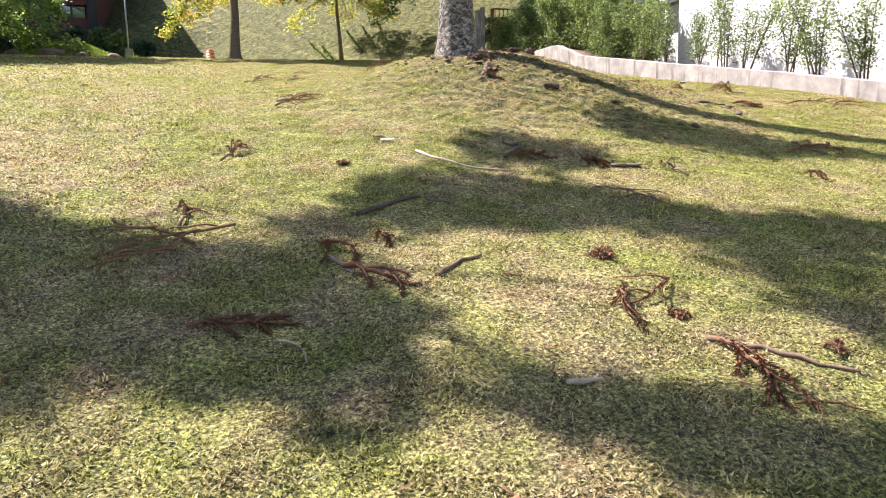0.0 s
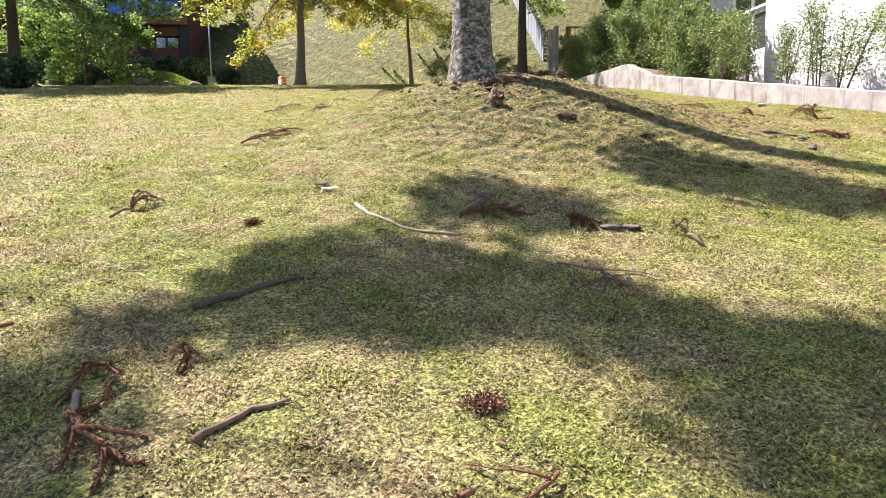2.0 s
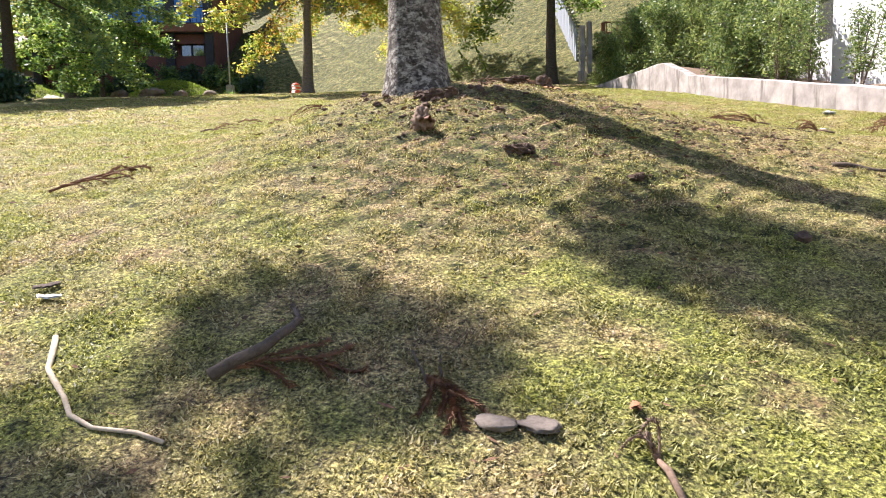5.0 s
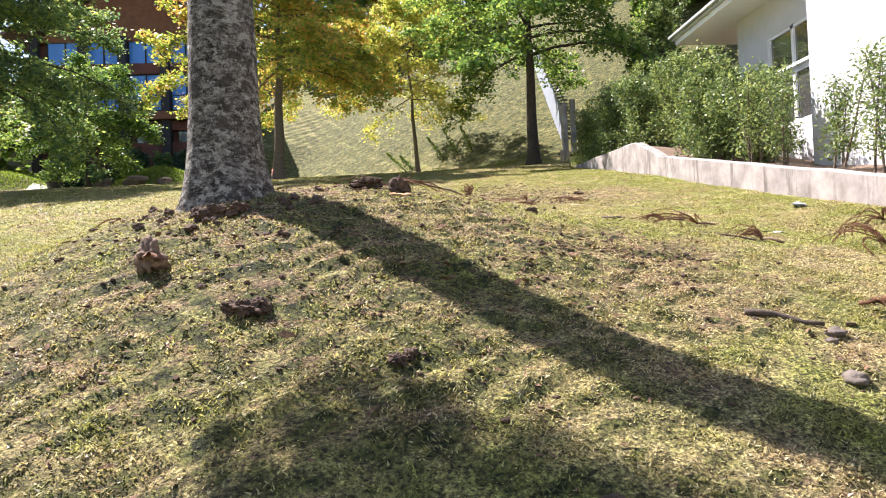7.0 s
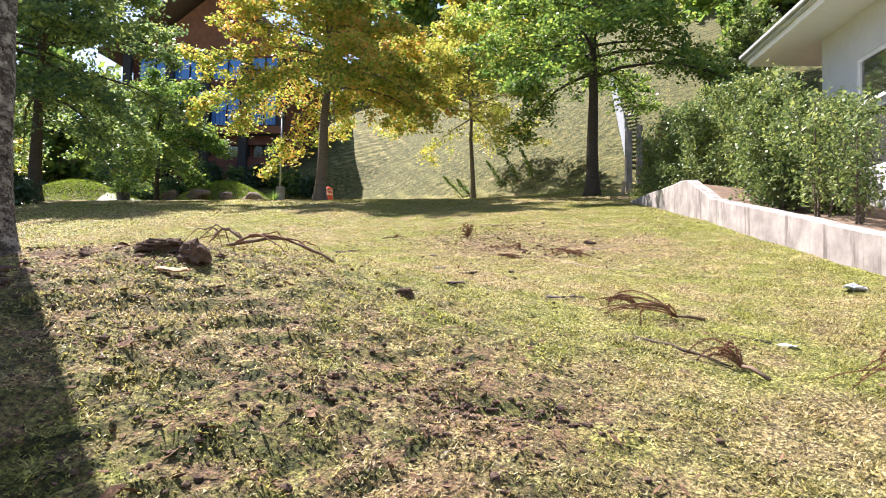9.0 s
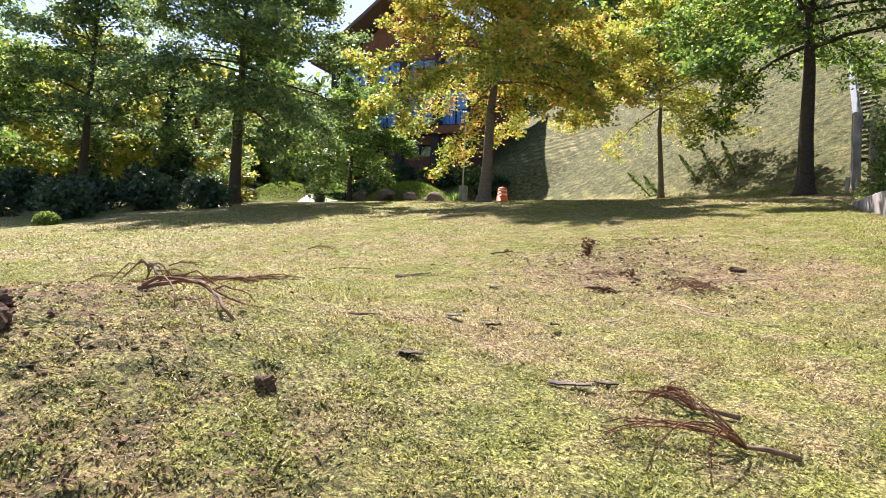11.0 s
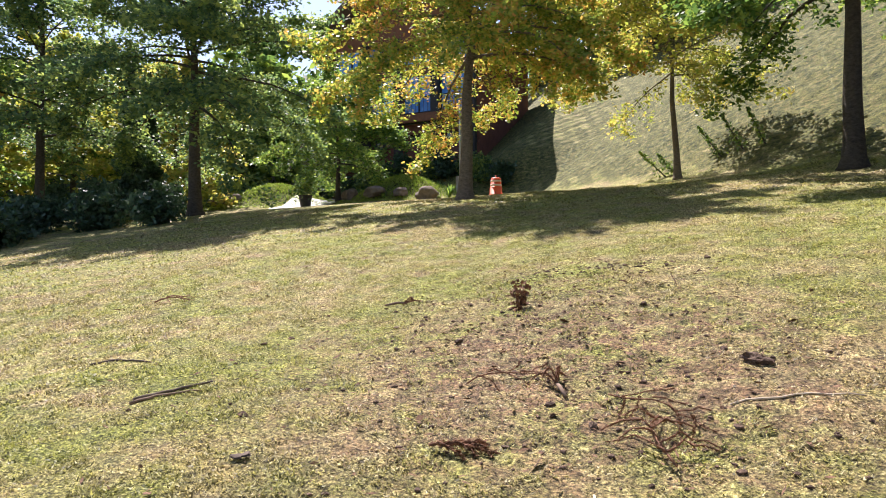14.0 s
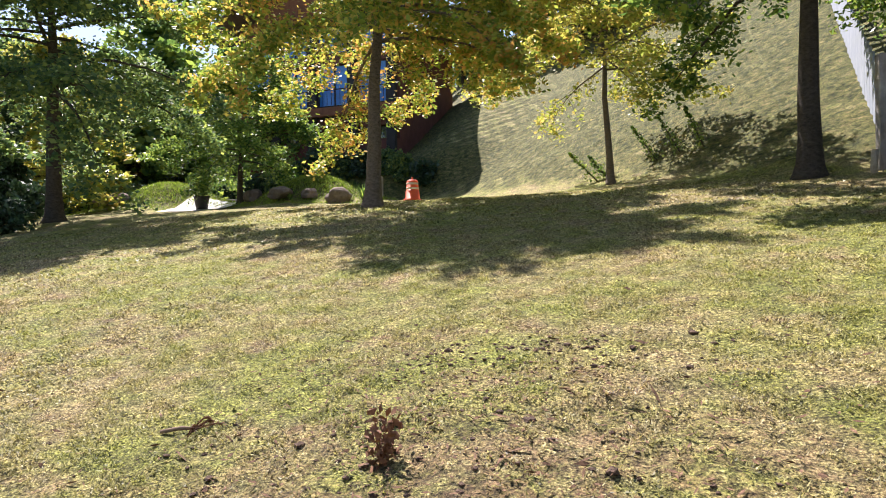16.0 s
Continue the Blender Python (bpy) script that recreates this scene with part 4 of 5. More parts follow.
        u = rng.uniform(0, 1, 9000) ** 1.2
        a = rng.uniform(0, 6.28, 9000)
        rr = (0.9 * (1 - u) + 0.1) * (0.55 + 0.45 * np.sin(u * 40 + a * 2)) * rng.uniform(0.4, 1.15, 9000)
        pos = np.stack([np.cos(a) * rr, np.sin(a) * rr, 0.3 + u * (h - 0.3)], 1)
        sheet("foliage", mesh_np("foliage", leaf_fan(rng, pos, 0.14, 0.9), LEAF["needle"], 4), c)


make_garden()


def make_lamp_pole():
    x, y = -5.7, 44.6
    pole = empty("lamp_pole", x, y, gz(x, y), "thin pale metal lamp pole on the lawn", "pole")
    tube("mast", [(0, 0, -0.1), (0, 0, 2.5), (0, 0, 5.2)], [0.055, 0.05, 0.045], POLEMETAL, 10, pole)
    part("lamp_head", boxm(-0.12, 0.12, -0.32, 0.12, 5.2, 5.32, bevel=0.02), POLEMETAL, pole)
    part("base_box", boxm(-0.22, 0.22, -0.1, 0.32, -0.1, 0.95, bevel=0.02), CONCRETE, pole)


make_lamp_pole()


def make_barrier():
    x, y = -0.9, 37.6
    k = 0.78
    b = empty("traffic_drum", x, y, gz(x, y), "orange plastic traffic drum with pale bands", "traffic drum")
    v, f = tube_data([(0, 0, k * z) for z in (0, 0.12, 0.121, 0.5, 0.501, 0.95, 1.0)], [k * q for q in (0.42, 0.42, 0.33, 0.31, 0.29, 0.26, 0.20)], 20)
    sheet("body", mesh_of("body", v, f, ORANGE, True), b)
    for z0, r in ((0.56, 0.296), (0.78, 0.282)):
        v, f = tube_data([(0, 0, k * z0), (0, 0, k * (z0 + 0.09))], [k * r, k * (r - 0.004)], 20)
        sheet("band", mesh_of("band", v, f, REFLECT, True), b)
    v, f = tube_data([(0, 0, k * 0.98), (0, 0, k * 1.12)], [k * 0.05, k * 0.04], 8)
    sheet("handle", mesh_of("handle", v, f, ORANGE, True), b)


make_barrier()


def make_shadow_saplings():
    """Slim dark saplings leaning on the bank beside the young oak, for shadow streaks."""
    # each plant takes the place of a streak of shadow on the grass
    for i, (x, y, h, lx) in enumerate(((7.5, 38.2, 1.5, -0.55), (8.2, 37.8, 1.6, -0.45), (8.9, 37.3, 1.7, -0.35), (5.6, 38.4, 1.3, -0.8), (5.9, 38.5, 1.0, -0.7))):
        rng = np.random.default_rng(420 + i)
        s = empty("sapling", x, y, gz(x, y) - 0.05, "slim dark leafy sapling standing in for a leaning shadow streak on the bank", "sapling", "saplings on the bank")
        pts = [(lx * h * u, 0.25 * h * u, h * u * 0.85) for u in (0, 0.3, 0.6, 1.0)]
        tube("stem", pts, [0.03, 0.025, 0.018, 0.008], BARK_DARK, 6, s)
        u = rng.uniform(0.05, 1, 420)
        pos = np.stack([lx * h * u, 0.25 * h * u, h * u * 0.85], 1) + rng.normal(size=(420, 3)) * 0.11 * (1.15 - u)[:, None]
        sheet("foliage", mesh_np("foliage", leaf_fan(rng, pos[:190], 0.075, 0.9), LEAF["green"], 4), s)


make_shadow_saplings()


# ---- litter under the araucarias ----
def on_ground(points, lift):
    """Points of the plan laid on the turf, each lifted a little."""
    if isinstance(lift, (int, float)):
        lift = [lift] * len(points)
    return [(x, y, gz(x, y) + h) for (x, y), h in zip(points, lift)]


def bent(a, b, n, bow, rng, jitter=0.03):
    """A bent line from a to b on the plan."""
    dx, dy = b[0] - a[0], b[1] - a[1]
    length = math.hypot(dx, dy) or 1
    out = []
    for i in range(n):
        u = i / (n - 1)
        o = bow * math.sin(math.pi * u) * length + rng.uniform(-jitter, jitter) * length * (0 < i < n - 1)
        out.append((a[0] + dx * u - dy / length * o, a[1] + dy * u + dx / length * o))
    return out


def stick(a, b, r, seed, label, mat=None, bow=0.08, lift=None, category="stick", name="stick", group="fallen sticks"):
    rng = random.Random(seed)
    pts = on_ground(bent(a, b, 9, bow, rng), r * 0.75 if lift is None else lift)
    rad = [r * (1.0 - 0.45 * i / 8) * rng.uniform(0.85, 1.12) for i in range(9)]
    ob = tube(name, pts, rad, mat or TWIG, 8)
    return tagged(ob, label, category, group)


def bristles(verts, faces, pts, length, per, rng, fade=True):
    """Short stiff needles set all round a shoot."""
    n = len(pts)
    for i in range(n - 1):
        a, b = Vector(pts[i]), Vector(pts[i + 1])
        d = (b - a).normalized()
        for k in range(per):
            p = a.lerp(b, k / per)
            q = Vector((rng.gauss(0, 1), rng.gauss(0, 1), rng.gauss(0, 1))).cross(d)
            if q.length < 1e-3:
                continue
            q = (q.normalized() * 0.8 + d * 0.75).normalized()
            w = d.cross(q).normalized() * length * 0.13
            s = len(verts)
            ln = length * rng.uniform(0.6, 1.1)
            verts += [p - w, p + w, p + q * ln]
            faces.append((s, s + 1, s + 2))


def frond(a, b, seed, label, shoots=5, bow=0.15, rise=0.06, r=0.012, needle=0.035, spread=0.5, mat=None, group="dead araucaria fronds"):
    """A dead branch: a bent stem with side shoots, all set with brown needles."""
    rng = random.Random(seed)
    mat = mat or FROND
    plan = bent(a, b, 9, bow, rng)
    pts = on_ground(plan, [0.012 + rise * math.sin(math.pi * min(1, i / 8 + 0.15)) for i in range(9)])
    root = empty("dead_frond", a[0], a[1], gz(*a), label, "dead branch", group)
    o = Vector((a[0], a[1], gz(*a)))
    pts = [Vector(p) - o for p in pts]
    tube("stem", pts, [r * (1 - 0.08 * i) for i in range(9)], mat, 6, root)
    nv, nf = [], []
    bristles(nv, nf, pts, needle, 26, rng)
    length = math.hypot(b[0] - a[0], b[1] - a[1])
    base = math.atan2(b[1] - a[1], b[0] - a[0])
    for k in range(shoots):
        i = 1 + int(k * 6 / max(1, shoots))
        side = 1 if k % 2 else -1
        ang = base + side * spread * rng.uniform(0.6, 1.3)
        ln = length * rng.uniform(0.35, 0.65) * (1 - 0.06 * i)
        p0 = pts[i]
        sp = []
        for j in range(6):
            u = j / 5
            x, y = p0.x + math.cos(ang + side * 0.35 * u) * ln * u, p0.y + math.sin(ang + side * 0.35 * u) * ln * u
            z = gz(x + o.x, y + o.y) - o.z + 0.012 + (p0.z - (gz(p0.x + o.x, p0.y + o.y) - o.z)) * (1 - u) + rise * 0.6 * math.sin(math.pi * u) * rng.uniform(0.4, 1.2)
            sp.append(Vector((x, y, z)))
        tube("shoot", sp, [r * 0.65 * (1 - 0.12 * j) for j in range(6)], mat, 5, root)
        bristles(nv, nf, sp, needle * 0.9, 22, rng)
    sheet("needles", mesh_of("needles", nv, nf, mat), root)
    return root


def fan_frond(x, y, turn, span, seed, label, shoots=7, rise=0.16, mat=None):
    """Several arched shoots from one broken stem end, like a claw laid on the grass."""
    rng = random.Random(seed)
    mat = mat or FROND
    z0 = gz(x, y)
    root = empty("dead_frond", x, y, z0, label, "dead branch", "dead araucaria fronds")
    t = radians(turn)
    tube("stem", [(-0.22 * math.cos(t), -0.22 * math.sin(t), gz(x - 0.22 * math.cos(t), y - 0.22 * math.sin(t)) - z0 + 0.02), (-0.08 * math.cos(t), -0.08 * math.sin(t), 0.03), (0, 0, 0.03)], [0.013, 0.013, 0.010], TWIG, 7, root)
    nv, nf = [], []
    for k in range(shoots):
        ang = t + (k / (shoots - 1) - 0.5) * 1.3 + rng.uniform(-0.12, 0.12)
        curl = rng.uniform(-0.9, 0.9)
        ln, up = span * rng.uniform(0.7, 1.1), rise * rng.uniform(0.15, 0.7)
        sp = []
        for j in range(8):
            u = j / 7
            px, py = math.cos(ang + curl * u) * ln * u, math.sin(ang + curl * u) * ln * u
            sp.append(Vector((px, py, gz(x + px, y + py) - z0 + 0.02 + up * math.sin(math.pi * u) ** 0.8)))
        tube("shoot", sp, [0.006 * (1 - 0.09 * j) for j in range(8)], mat, 5, root)
        bristles(nv, nf, sp, 0.026, 26, rng)
    sheet("needles", mesh_of("needles", nv, nf, mat), root)
    return root


def lump(name, x, y, sx, sy, sz, seed, label, mat, category, group="", sink=0.35, sub=3, turn=None, spiky=0.35):
    bm = bmesh.new()
    bmesh.ops.create_icosphere(bm, subdivisions=sub, radius=1)
    rng = random.Random(seed)
    o = Vector((rng.uniform(0, 90), rng.uniform(0, 90), rng.uniform(0, 90)))
    for v in bm.verts:
        p = v.co.copy()
        d = 1 + spiky * noise.noise(p * 1.4 + o) + spiky * 0.6 * noise.noise(p * 3.7 + o) + spiky * 0.3 * noise.noise(p * 9 + o)
        v.co = Vector((p.x * sx * d, p.y * sy * d, p.z * sz * d))
    ob = part(name, bm, mat, None, "", mat is not EARTH)
    ob.matrix_world = pose(x, y, gz(x, y) + sz * (1 - 2 * sink), 0, 0, rng.uniform(0, 360) if turn is None else turn)
    return tagged(ob, label, category, group)


def bark_piece(x, y, length, width, turn, seed, label, mat, lift=0.02, category="bark"):
    """A curled slab with ragged ends."""
    rng = random.Random(seed)
    bm = bmesh.new()
    rows = []
    for i in range(9):
        u = i / 8 - 0.5
        w = width * (1 - 2.2 * u * u) * rng.uniform(0.55, 1.2)
        rows.append([(length * u + rng.uniform(-0.01, 0.01), w * (s / 4 - 0.5), 0.12 * width * (1 - (s / 2 - 1) ** 2) + 0.10 * length * u * u + rng.uniform(-0.05, 0.09) * width) for s in range(5)])
    for t, dz in ((0, 0.0), (1, 0.009)):
        g = [[bm.verts.new((p[0], p[1], p[2] + dz)) for p in r] for r in rows]
        for i in range(8):
            for s in range(4):
                f = (g[i][s], g[i][s + 1], g[i + 1][s + 1], g[i + 1][s])
                bm.faces.new(f if t else f[::-1])
    ob = part("bark_piece", bm, mat, None, "", True)
    ob.matrix_world = pose(x, y, gz(x, y) + lift, rng.uniform(-8, 8), rng.uniform(-8, 8), turn)
    return tagged(ob, label, category, "loose bark")


def needle_clump(x, y, r, seed):
    """A low round heap of rotted needles."""
    rng = np.random.default_rng(seed)
    d = rng.normal(size=(900, 3)) * np.array([r * 0.45, r * 0.42, r * 0.28])
    d[:, 2] = np.abs(d[:, 2])
    ob = new("needle_clump", mesh_np("needle_clump", leaf_fan(rng, d, 0.010, 0.9, 3.0), FROND, 4))
    ob.matrix_world = pose(x, y, gz(x, y) + 0.004)
    return tagged(ob, "round rust-red heap of rotted needles", "needle heap", "needle heaps")


def seedling(x, y, h, seed):
    """A dead upright seedling with withered leaves."""
    rng = np.random.default_rng(seed)
    root = empty("dead_seedling", x, y, gz(x, y) - 0.01, "upright rust-red withered seedling in bare earth", "seedling")
    pos = []
    for i in range(6):
        az, ln = rng.uniform(0, 6.28), h * rng.uniform(0.6, 1.0)
        pts = [(math.cos(az) * 0.35 * ln * u, math.sin(az) * 0.35 * ln * u, ln * u) for u in (0, 0.4, 0.75, 1.0)]
        tube("twig", pts, [0.006, 0.005, 0.004, 0.002], FROND, 5, root)
        for u in rng.uniform(0.15, 1.0, 26):
            pos.append(np.array([math.cos(az) * 0.35 * ln * u, math.sin(az) * 0.35 * ln * u, ln * u]) + rng.normal(size=3) * 0.03)
    sheet("foliage", mesh_np("foliage", leaf_fan(rng, np.array(pos), 0.035, 0.9), FROND, 4), root)


def make_litter():
    # foot of the slope
    stick((0.62, 5.02), (1.24, 5.36), 0.024, 1, "short dark straight log lying in the grass", LOGBARK, 0.02, category="log", name="log", group="small logs")
    stick((1.28, 5.3), (1.5, 4.94), 0.011, 2, "thin grey stick beside the dark log")
    stick((1.65, 6.87), (2.41, 6.03), 0.015, 3, "bleached curved branch on the grass", PALE_TWIG, -0.14)
    frond((-0.32, 4.95), (-1.4, 4.6), 4, "long dark reddish dead branch in a loose pile", 4, 0.12, 0.05, 0.013, 0.025, 0.3)
    frond((-0.6, 4.6), (-1.45, 5.08), 5, "dark curved dead branch in a loose pile", 3, -0.15, 0.04, 0.012, 0.025, 0.35)
    frond((-0.7, 4.53), (-1.31, 4.37), 6, "dark dead branch in a loose pile", 2, 0.1, 0.04, 0.011, 0.025, 0.3)
    fan_frond(-0.68, 5.2, 80, 0.20, 7, "small upright tuft of rusty dead needles", 5, 0.16)
    fan_frond(-0.3, 7.14, 60, 0.30, 8, "rusty claw-shaped dead frond on the grass", 7, 0.16)
    fan_frond(0.61, 10.14, 20, 0.5, 9, "brown dead frond lying on the lawn", 5, 0.12)
    fan_frond(0.3, 15.6, 30, 0.6, 10, "brown dead frond far up the lawn", 5, 0.12)
    fan_frond(2.55, 11.9, 200, 0.42, 11, "orange-brown curled dead frond beside the tree", 6, 0.16)
    frond((-0.6, 3.36), (-0.04, 3.27), 12, "flat reddish dead frond in the shade", 4, 0.05, 0.02, 0.012, 0.05, 0.25)
    stick((-0.16, 3.13), (-0.05, 2.88), 0.007, 13, "thin pale bent twig", PALE_TWIG, 0.2)
    frond((0.22, 4.39), (0.35, 3.93), 15, "dark curled upright dead branch end", 1, 0.3, 0.05, 0.014, 0.05, 0.3)
    stick((0.27, 4.16), (0.35, 3.81), 0.020, 16, "grey lichened stick with a broken end", STONE, 0.03)
    frond((0.31, 3.93), (0.71, 3.56), 17, "dark brown matted dead frond with a red end", 3, -0.1, 0.05, 0.022, 0.05, 0.25)
    frond((0.65, 4.53), (0.71, 4.26), 18, "short rusty dead frond tip", 3, 0.1, 0.03, 0.01, 0.035, 0.3)
    stick((0.87, 3.66), (1.23, 3.87), 0.018, 19, "short brown flaking stick", TWIG, 0.1)
    needle_clump(2.06, 3.72, 0.085, 20)
    needle_clump(1.98, 2.8, 0.05, 120)
    needle_clump(0.79, 6.62, 0.06, 121)
    frond((2.2, 3.19), (1.7, 2.95), 21, "forked rusty dead frond with stiff needles", 3, 0.12, 0.05, 0.010, 0.030, 0.6)
    frond((1.88, 3.15), (1.66, 2.64), 22, "dense rust-red dead frond", 2, -0.12, 0.04, 0.012, 0.038, 0.2)
    frond((1.95, 2.47), (1.83, 1.88), 23, "dense rust-red dead frond with overlapping needles", 4, 0.06, 0.04, 0.014, 0.05, 0.10)
    stick((1.93, 2.52), (2.39, 2.03), 0.016, 24, "brown dead branch beside the red frond", TWIG, 0.04)
    frond((2.42, 2.16), (2.51, 2.27), 25, "small rusty frond tip", 3, 0.1, 0.03, 0.008, 0.03, 0.4)
    stick((1.89, 1.93), (2.19, 1.8), 0.006, 26, "thin reddish twig on grass", FROND, 0.1)
    stick((3.43, 6.23), (3.35, 6.37), 0.008, 27, "dark twig standing up out of the grass", LOGBARK, 0.05, [0.0, 0.02, 0.03, 0.05, 0.06, 0.08, 0.09, 0.10, 0.11])
    stick((3.47, 6.21), (3.47, 6.33), 0.008, 127, "dark twig standing up out of the grass", LOGBARK, 0.05, [0.0, 0.01, 0.03, 0.04, 0.05, 0.07, 0.08, 0.09, 0.10])
    frond((2.96, 5.3), (3.32, 4.53), 30, "thin dark dead branch with few needles", 5, 0.12, 0.04, 0.008, 0.02, 0.5, TWIG)
    frond((3.25, 4.69), (3.0, 5.05), 31, "thin dark dead side branch", 3, -0.2, 0.04, 0.007, 0.02, 0.5, TWIG)
    frond((6.25, 6.22), (7.3, 6.35), 32, "rusty dead frond in the shade of the slope", 6, 0.1, 0.05, 0.014, 0.045, 0.35)
    fan_frond(10.55, 12.15, 200, 0.42, 33, "rusty claw-shaped dead frond beside the wall", 8, 0.24)
    frond((9.85, 8.75), (11.0, 9.05), 34, "long brown dead branch near the wall", 4, 0.1, 0.05, 0.014, 0.03, 0.3)
    frond((9.3, 9.25), (10.6, 9.5), 35, "thin brown dead branch near the wall", 3, -0.1, 0.05, 0.012, 0.03, 0.3)
    fan_frond(4.14, 5.65, 90, 0.12, 36, "small upright dark cone scale tuft", 3, 0.16, TWIG)
    frond((5.52, 5.3), (5.62, 5.1), 37, "small curled rusty frond", 4, 0.4, 0.05, 0.008, 0.03, 0.5)
    stick((1.02, 2.32), (1.19, 2.31), 0.016, 38, "pale flat wood splinter", PALE_TWIG, 0.02)
    bark_piece(0.46, 1.68, 0.10, 0.07, 40, 39, "pale pinkish dry fallen leaf", DRYLEAF, 0.01, "leaf")
    bark_piece(1.43, 7.29, 0.16, 0.06, -20, 40, "small white wood chip on the lawn", CHIP)
    bark_piece(1.35, 7.43, 0.14, 0.07, 30, 41, "dark bark flake beside a white chip", LOGBARK)
    lump("stone", 7.36, 8.28, 0.08, 0.05, 0.035, 42, "small grey stone on the grass", STONE, "stone", "small stones")
    # halfway up
    frond((2.50, 6.36), (2.76, 7.02), 43, "dark heavy curved dead branch in the shade", 0, -0.28, 0.09, 0.030, 0.04, 0.15, LOGBARK)
    frond((2.55, 6.45), (3.15, 6.40), 44, "dark dead frond in the shade", 4, 0.1, 0.02, 0.010, 0.05, 0.3)
    frond((3.40, 6.30), (3.52, 5.95), 45, "reddish-brown matted dead frond", 5, 0.1, 0.03, 0.014, 0.05, 0.3)
    lump("stone", 3.64, 5.95, 0.085, 0.06, 0.02, 46, "flat grey stone sunk in the turf", STONE, "stone", "small stones", 0.3)
    lump("stone", 3.80, 5.92, 0.09, 0.07, 0.017, 47, "flat grey stone sunk in the turf", STONE, "stone", "small stones", 0.3)
    bark_piece(4.18, 5.95, 0.07, 0.05, 70, 48, "orange dry fallen leaf", DRYLEAF, 0.015, "leaf")
    frond((0.35, 9.6), (0.95, 9.95), 49, "brown pile of dead shoots", 5, 0.1, 0.06, 0.014, 0.03, 0.4)
    # round the big trunk
    rng = random.Random(90)
    for i in range(46):
        a = rng.uniform(2.6, 7.0)
        d = rng.uniform(0.48, 0.85) if i < 30 else rng.uniform(0.8, 1.8)
        s = rng.uniform(0.02, 0.058) * (1.0 if i < 30 else 0.7)
        lump("earth_clod", 3.80 + d * math.cos(a), 10.9 + d * math.sin(a), s, s * 0.8, s * 0.62, 500 + i, "dark crumbly clod of dug-up earth and roots", EARTH, "clod", "clods round the trunk", 0.3, 2, spiky=0.6)
    for i, (x, y, sx, sz) in enumerate(((3.80, 10.32, 0.10, 0.065), (3.98, 10.36, 0.08, 0.06), (3.66, 10.40, 0.08, 0.05), (4.33, 8.86, 0.085, 0.045), (4.43, 8.90, 0.075, 0.05), (5.18, 8.44, 0.055, 0.030), (5.24, 8.5, 0.045, 0.03))):
        lump("earth_clod", x, y, sx, sx * 0.75, sz, 560 + i, "large dark clod of earth with roots", EARTH, "clod", "clods round the trunk", 0.3, 4, spiky=0.6)
    bark_piece(3.66, 9.46, 0.26, 0.15, 100, 57, "upright torn slab of brown bark", FROND, 0.10)
    lump("stump", 3.62, 9.50, 0.085, 0.08, 0.10, 58, "rotten brown stump with shaggy sides", TWIG, "stump", "", 0.2, 4, spiky=0.7)
    stick((4.9, 12.5), (5.9, 12.3), 0.016, 59, "dry brown branch behind the mound", TWIG, 0.1, [0.02, 0.05, 0.09, 0.12, 0.12, 0.1, 0.08, 0.05, 0.02])
    frond((5.05, 12.55), (4.55, 12.95), 60, "dry brown dead branch with bare shoots", 5, 0.1, 0.14, 0.014, 0.012, 0.6, TWIG)
    frond((5.05, 12.4), (5.8, 12.7), 61, "dry reddish dead branch with bare shoots", 4, -0.1, 0.12, 0.012, 0.012, 0.5)
    bark_piece(5.22, 11.05, 0.20, 0.10, 10, 62, "orange-brown slab of cut wood on the earth", CUTWOOD, 0.03, "wood")
    lump("earth_clod", 4.9, 11.5, 0.16, 0.11, 0.06, 63, "dark heap of loose earth", EARTH, "clod", "clods round the trunk", 0.35, 4, spiky=0.6)
    lump("earth_clod", 5.2, 11.35, 0.10, 0.09, 0.10, 64, "dark clod of loose earth", EARTH, "clod", "clods round the trunk", 0.3, 3, spiky=0.6)
    # open lawn between the mound and the wall
    fan_frond(8.64, 12.58, 185, 0.60, 65, "brown claw-shaped dead frond with arched shoots", 9, 0.24)
    fan_frond(8.40, 12.95, 170, 0.34, 66, "brown dead frond with arched shoots beside another", 6, 0.16)
    fan_frond(8.66, 11.28, 110, 0.30, 67, "rusty tangled dead frond", 8, 0.2)
    stick((8.12, 11.75), (8.62, 11.32), 0.012, 68, "dark dead twig leading to a frond", LOGBARK, 0.06)
    fan_frond(9.65, 10.95, 150, 0.6, 69, "large rusty dead frond near the wall", 10, 0.28)
    frond((8.1, 9.25), (8.55, 9.05), 70, "rusty brush-shaped dead frond", 6, 0.05, 0.05, 0.014, 0.06, 0.2)
    stick((7.27, 9.10), (7.62, 8.88), 0.024, 71, "short dark grey log on the lawn", LOGBARK, 0.02, category="log", name="log", group="small logs")
    lump("stone", 7.62, 8.79, 0.055, 0.045, 0.03, 72, "grey stone on the lawn", STONE, "stone", "small stones", 0.25)
    lump("stone", 7.55, 8.72, 0.035, 0.03, 0.02, 73, "small grey stone on the lawn", STONE, "stone", "small stones", 0.25)
    lump("plastic_scrap", 10.68, 13.85, 0.13, 0.08, 0.035, 74, "crumpled scrap of white plastic film", FILMY, "litter", "", 0.2, 3, spiky=0.9)
    lump("paper_scrap", 9.21, 11.95, 0.09, 0.05, 0.008, 75, "flat pale scrap of paper on the grass", CHIP, "litter", "", 0.25, 3, spiky=0.6)
    stick((8.86, 12.12), (9.12, 11.98), 0.010, 76, "thin dark twig on the lawn", LOGBARK, 0.1)
    bark_piece(7.75, 12.95, 0.24, 0.07, 5, 79, "grey-green bark strip on the lawn", STONE)
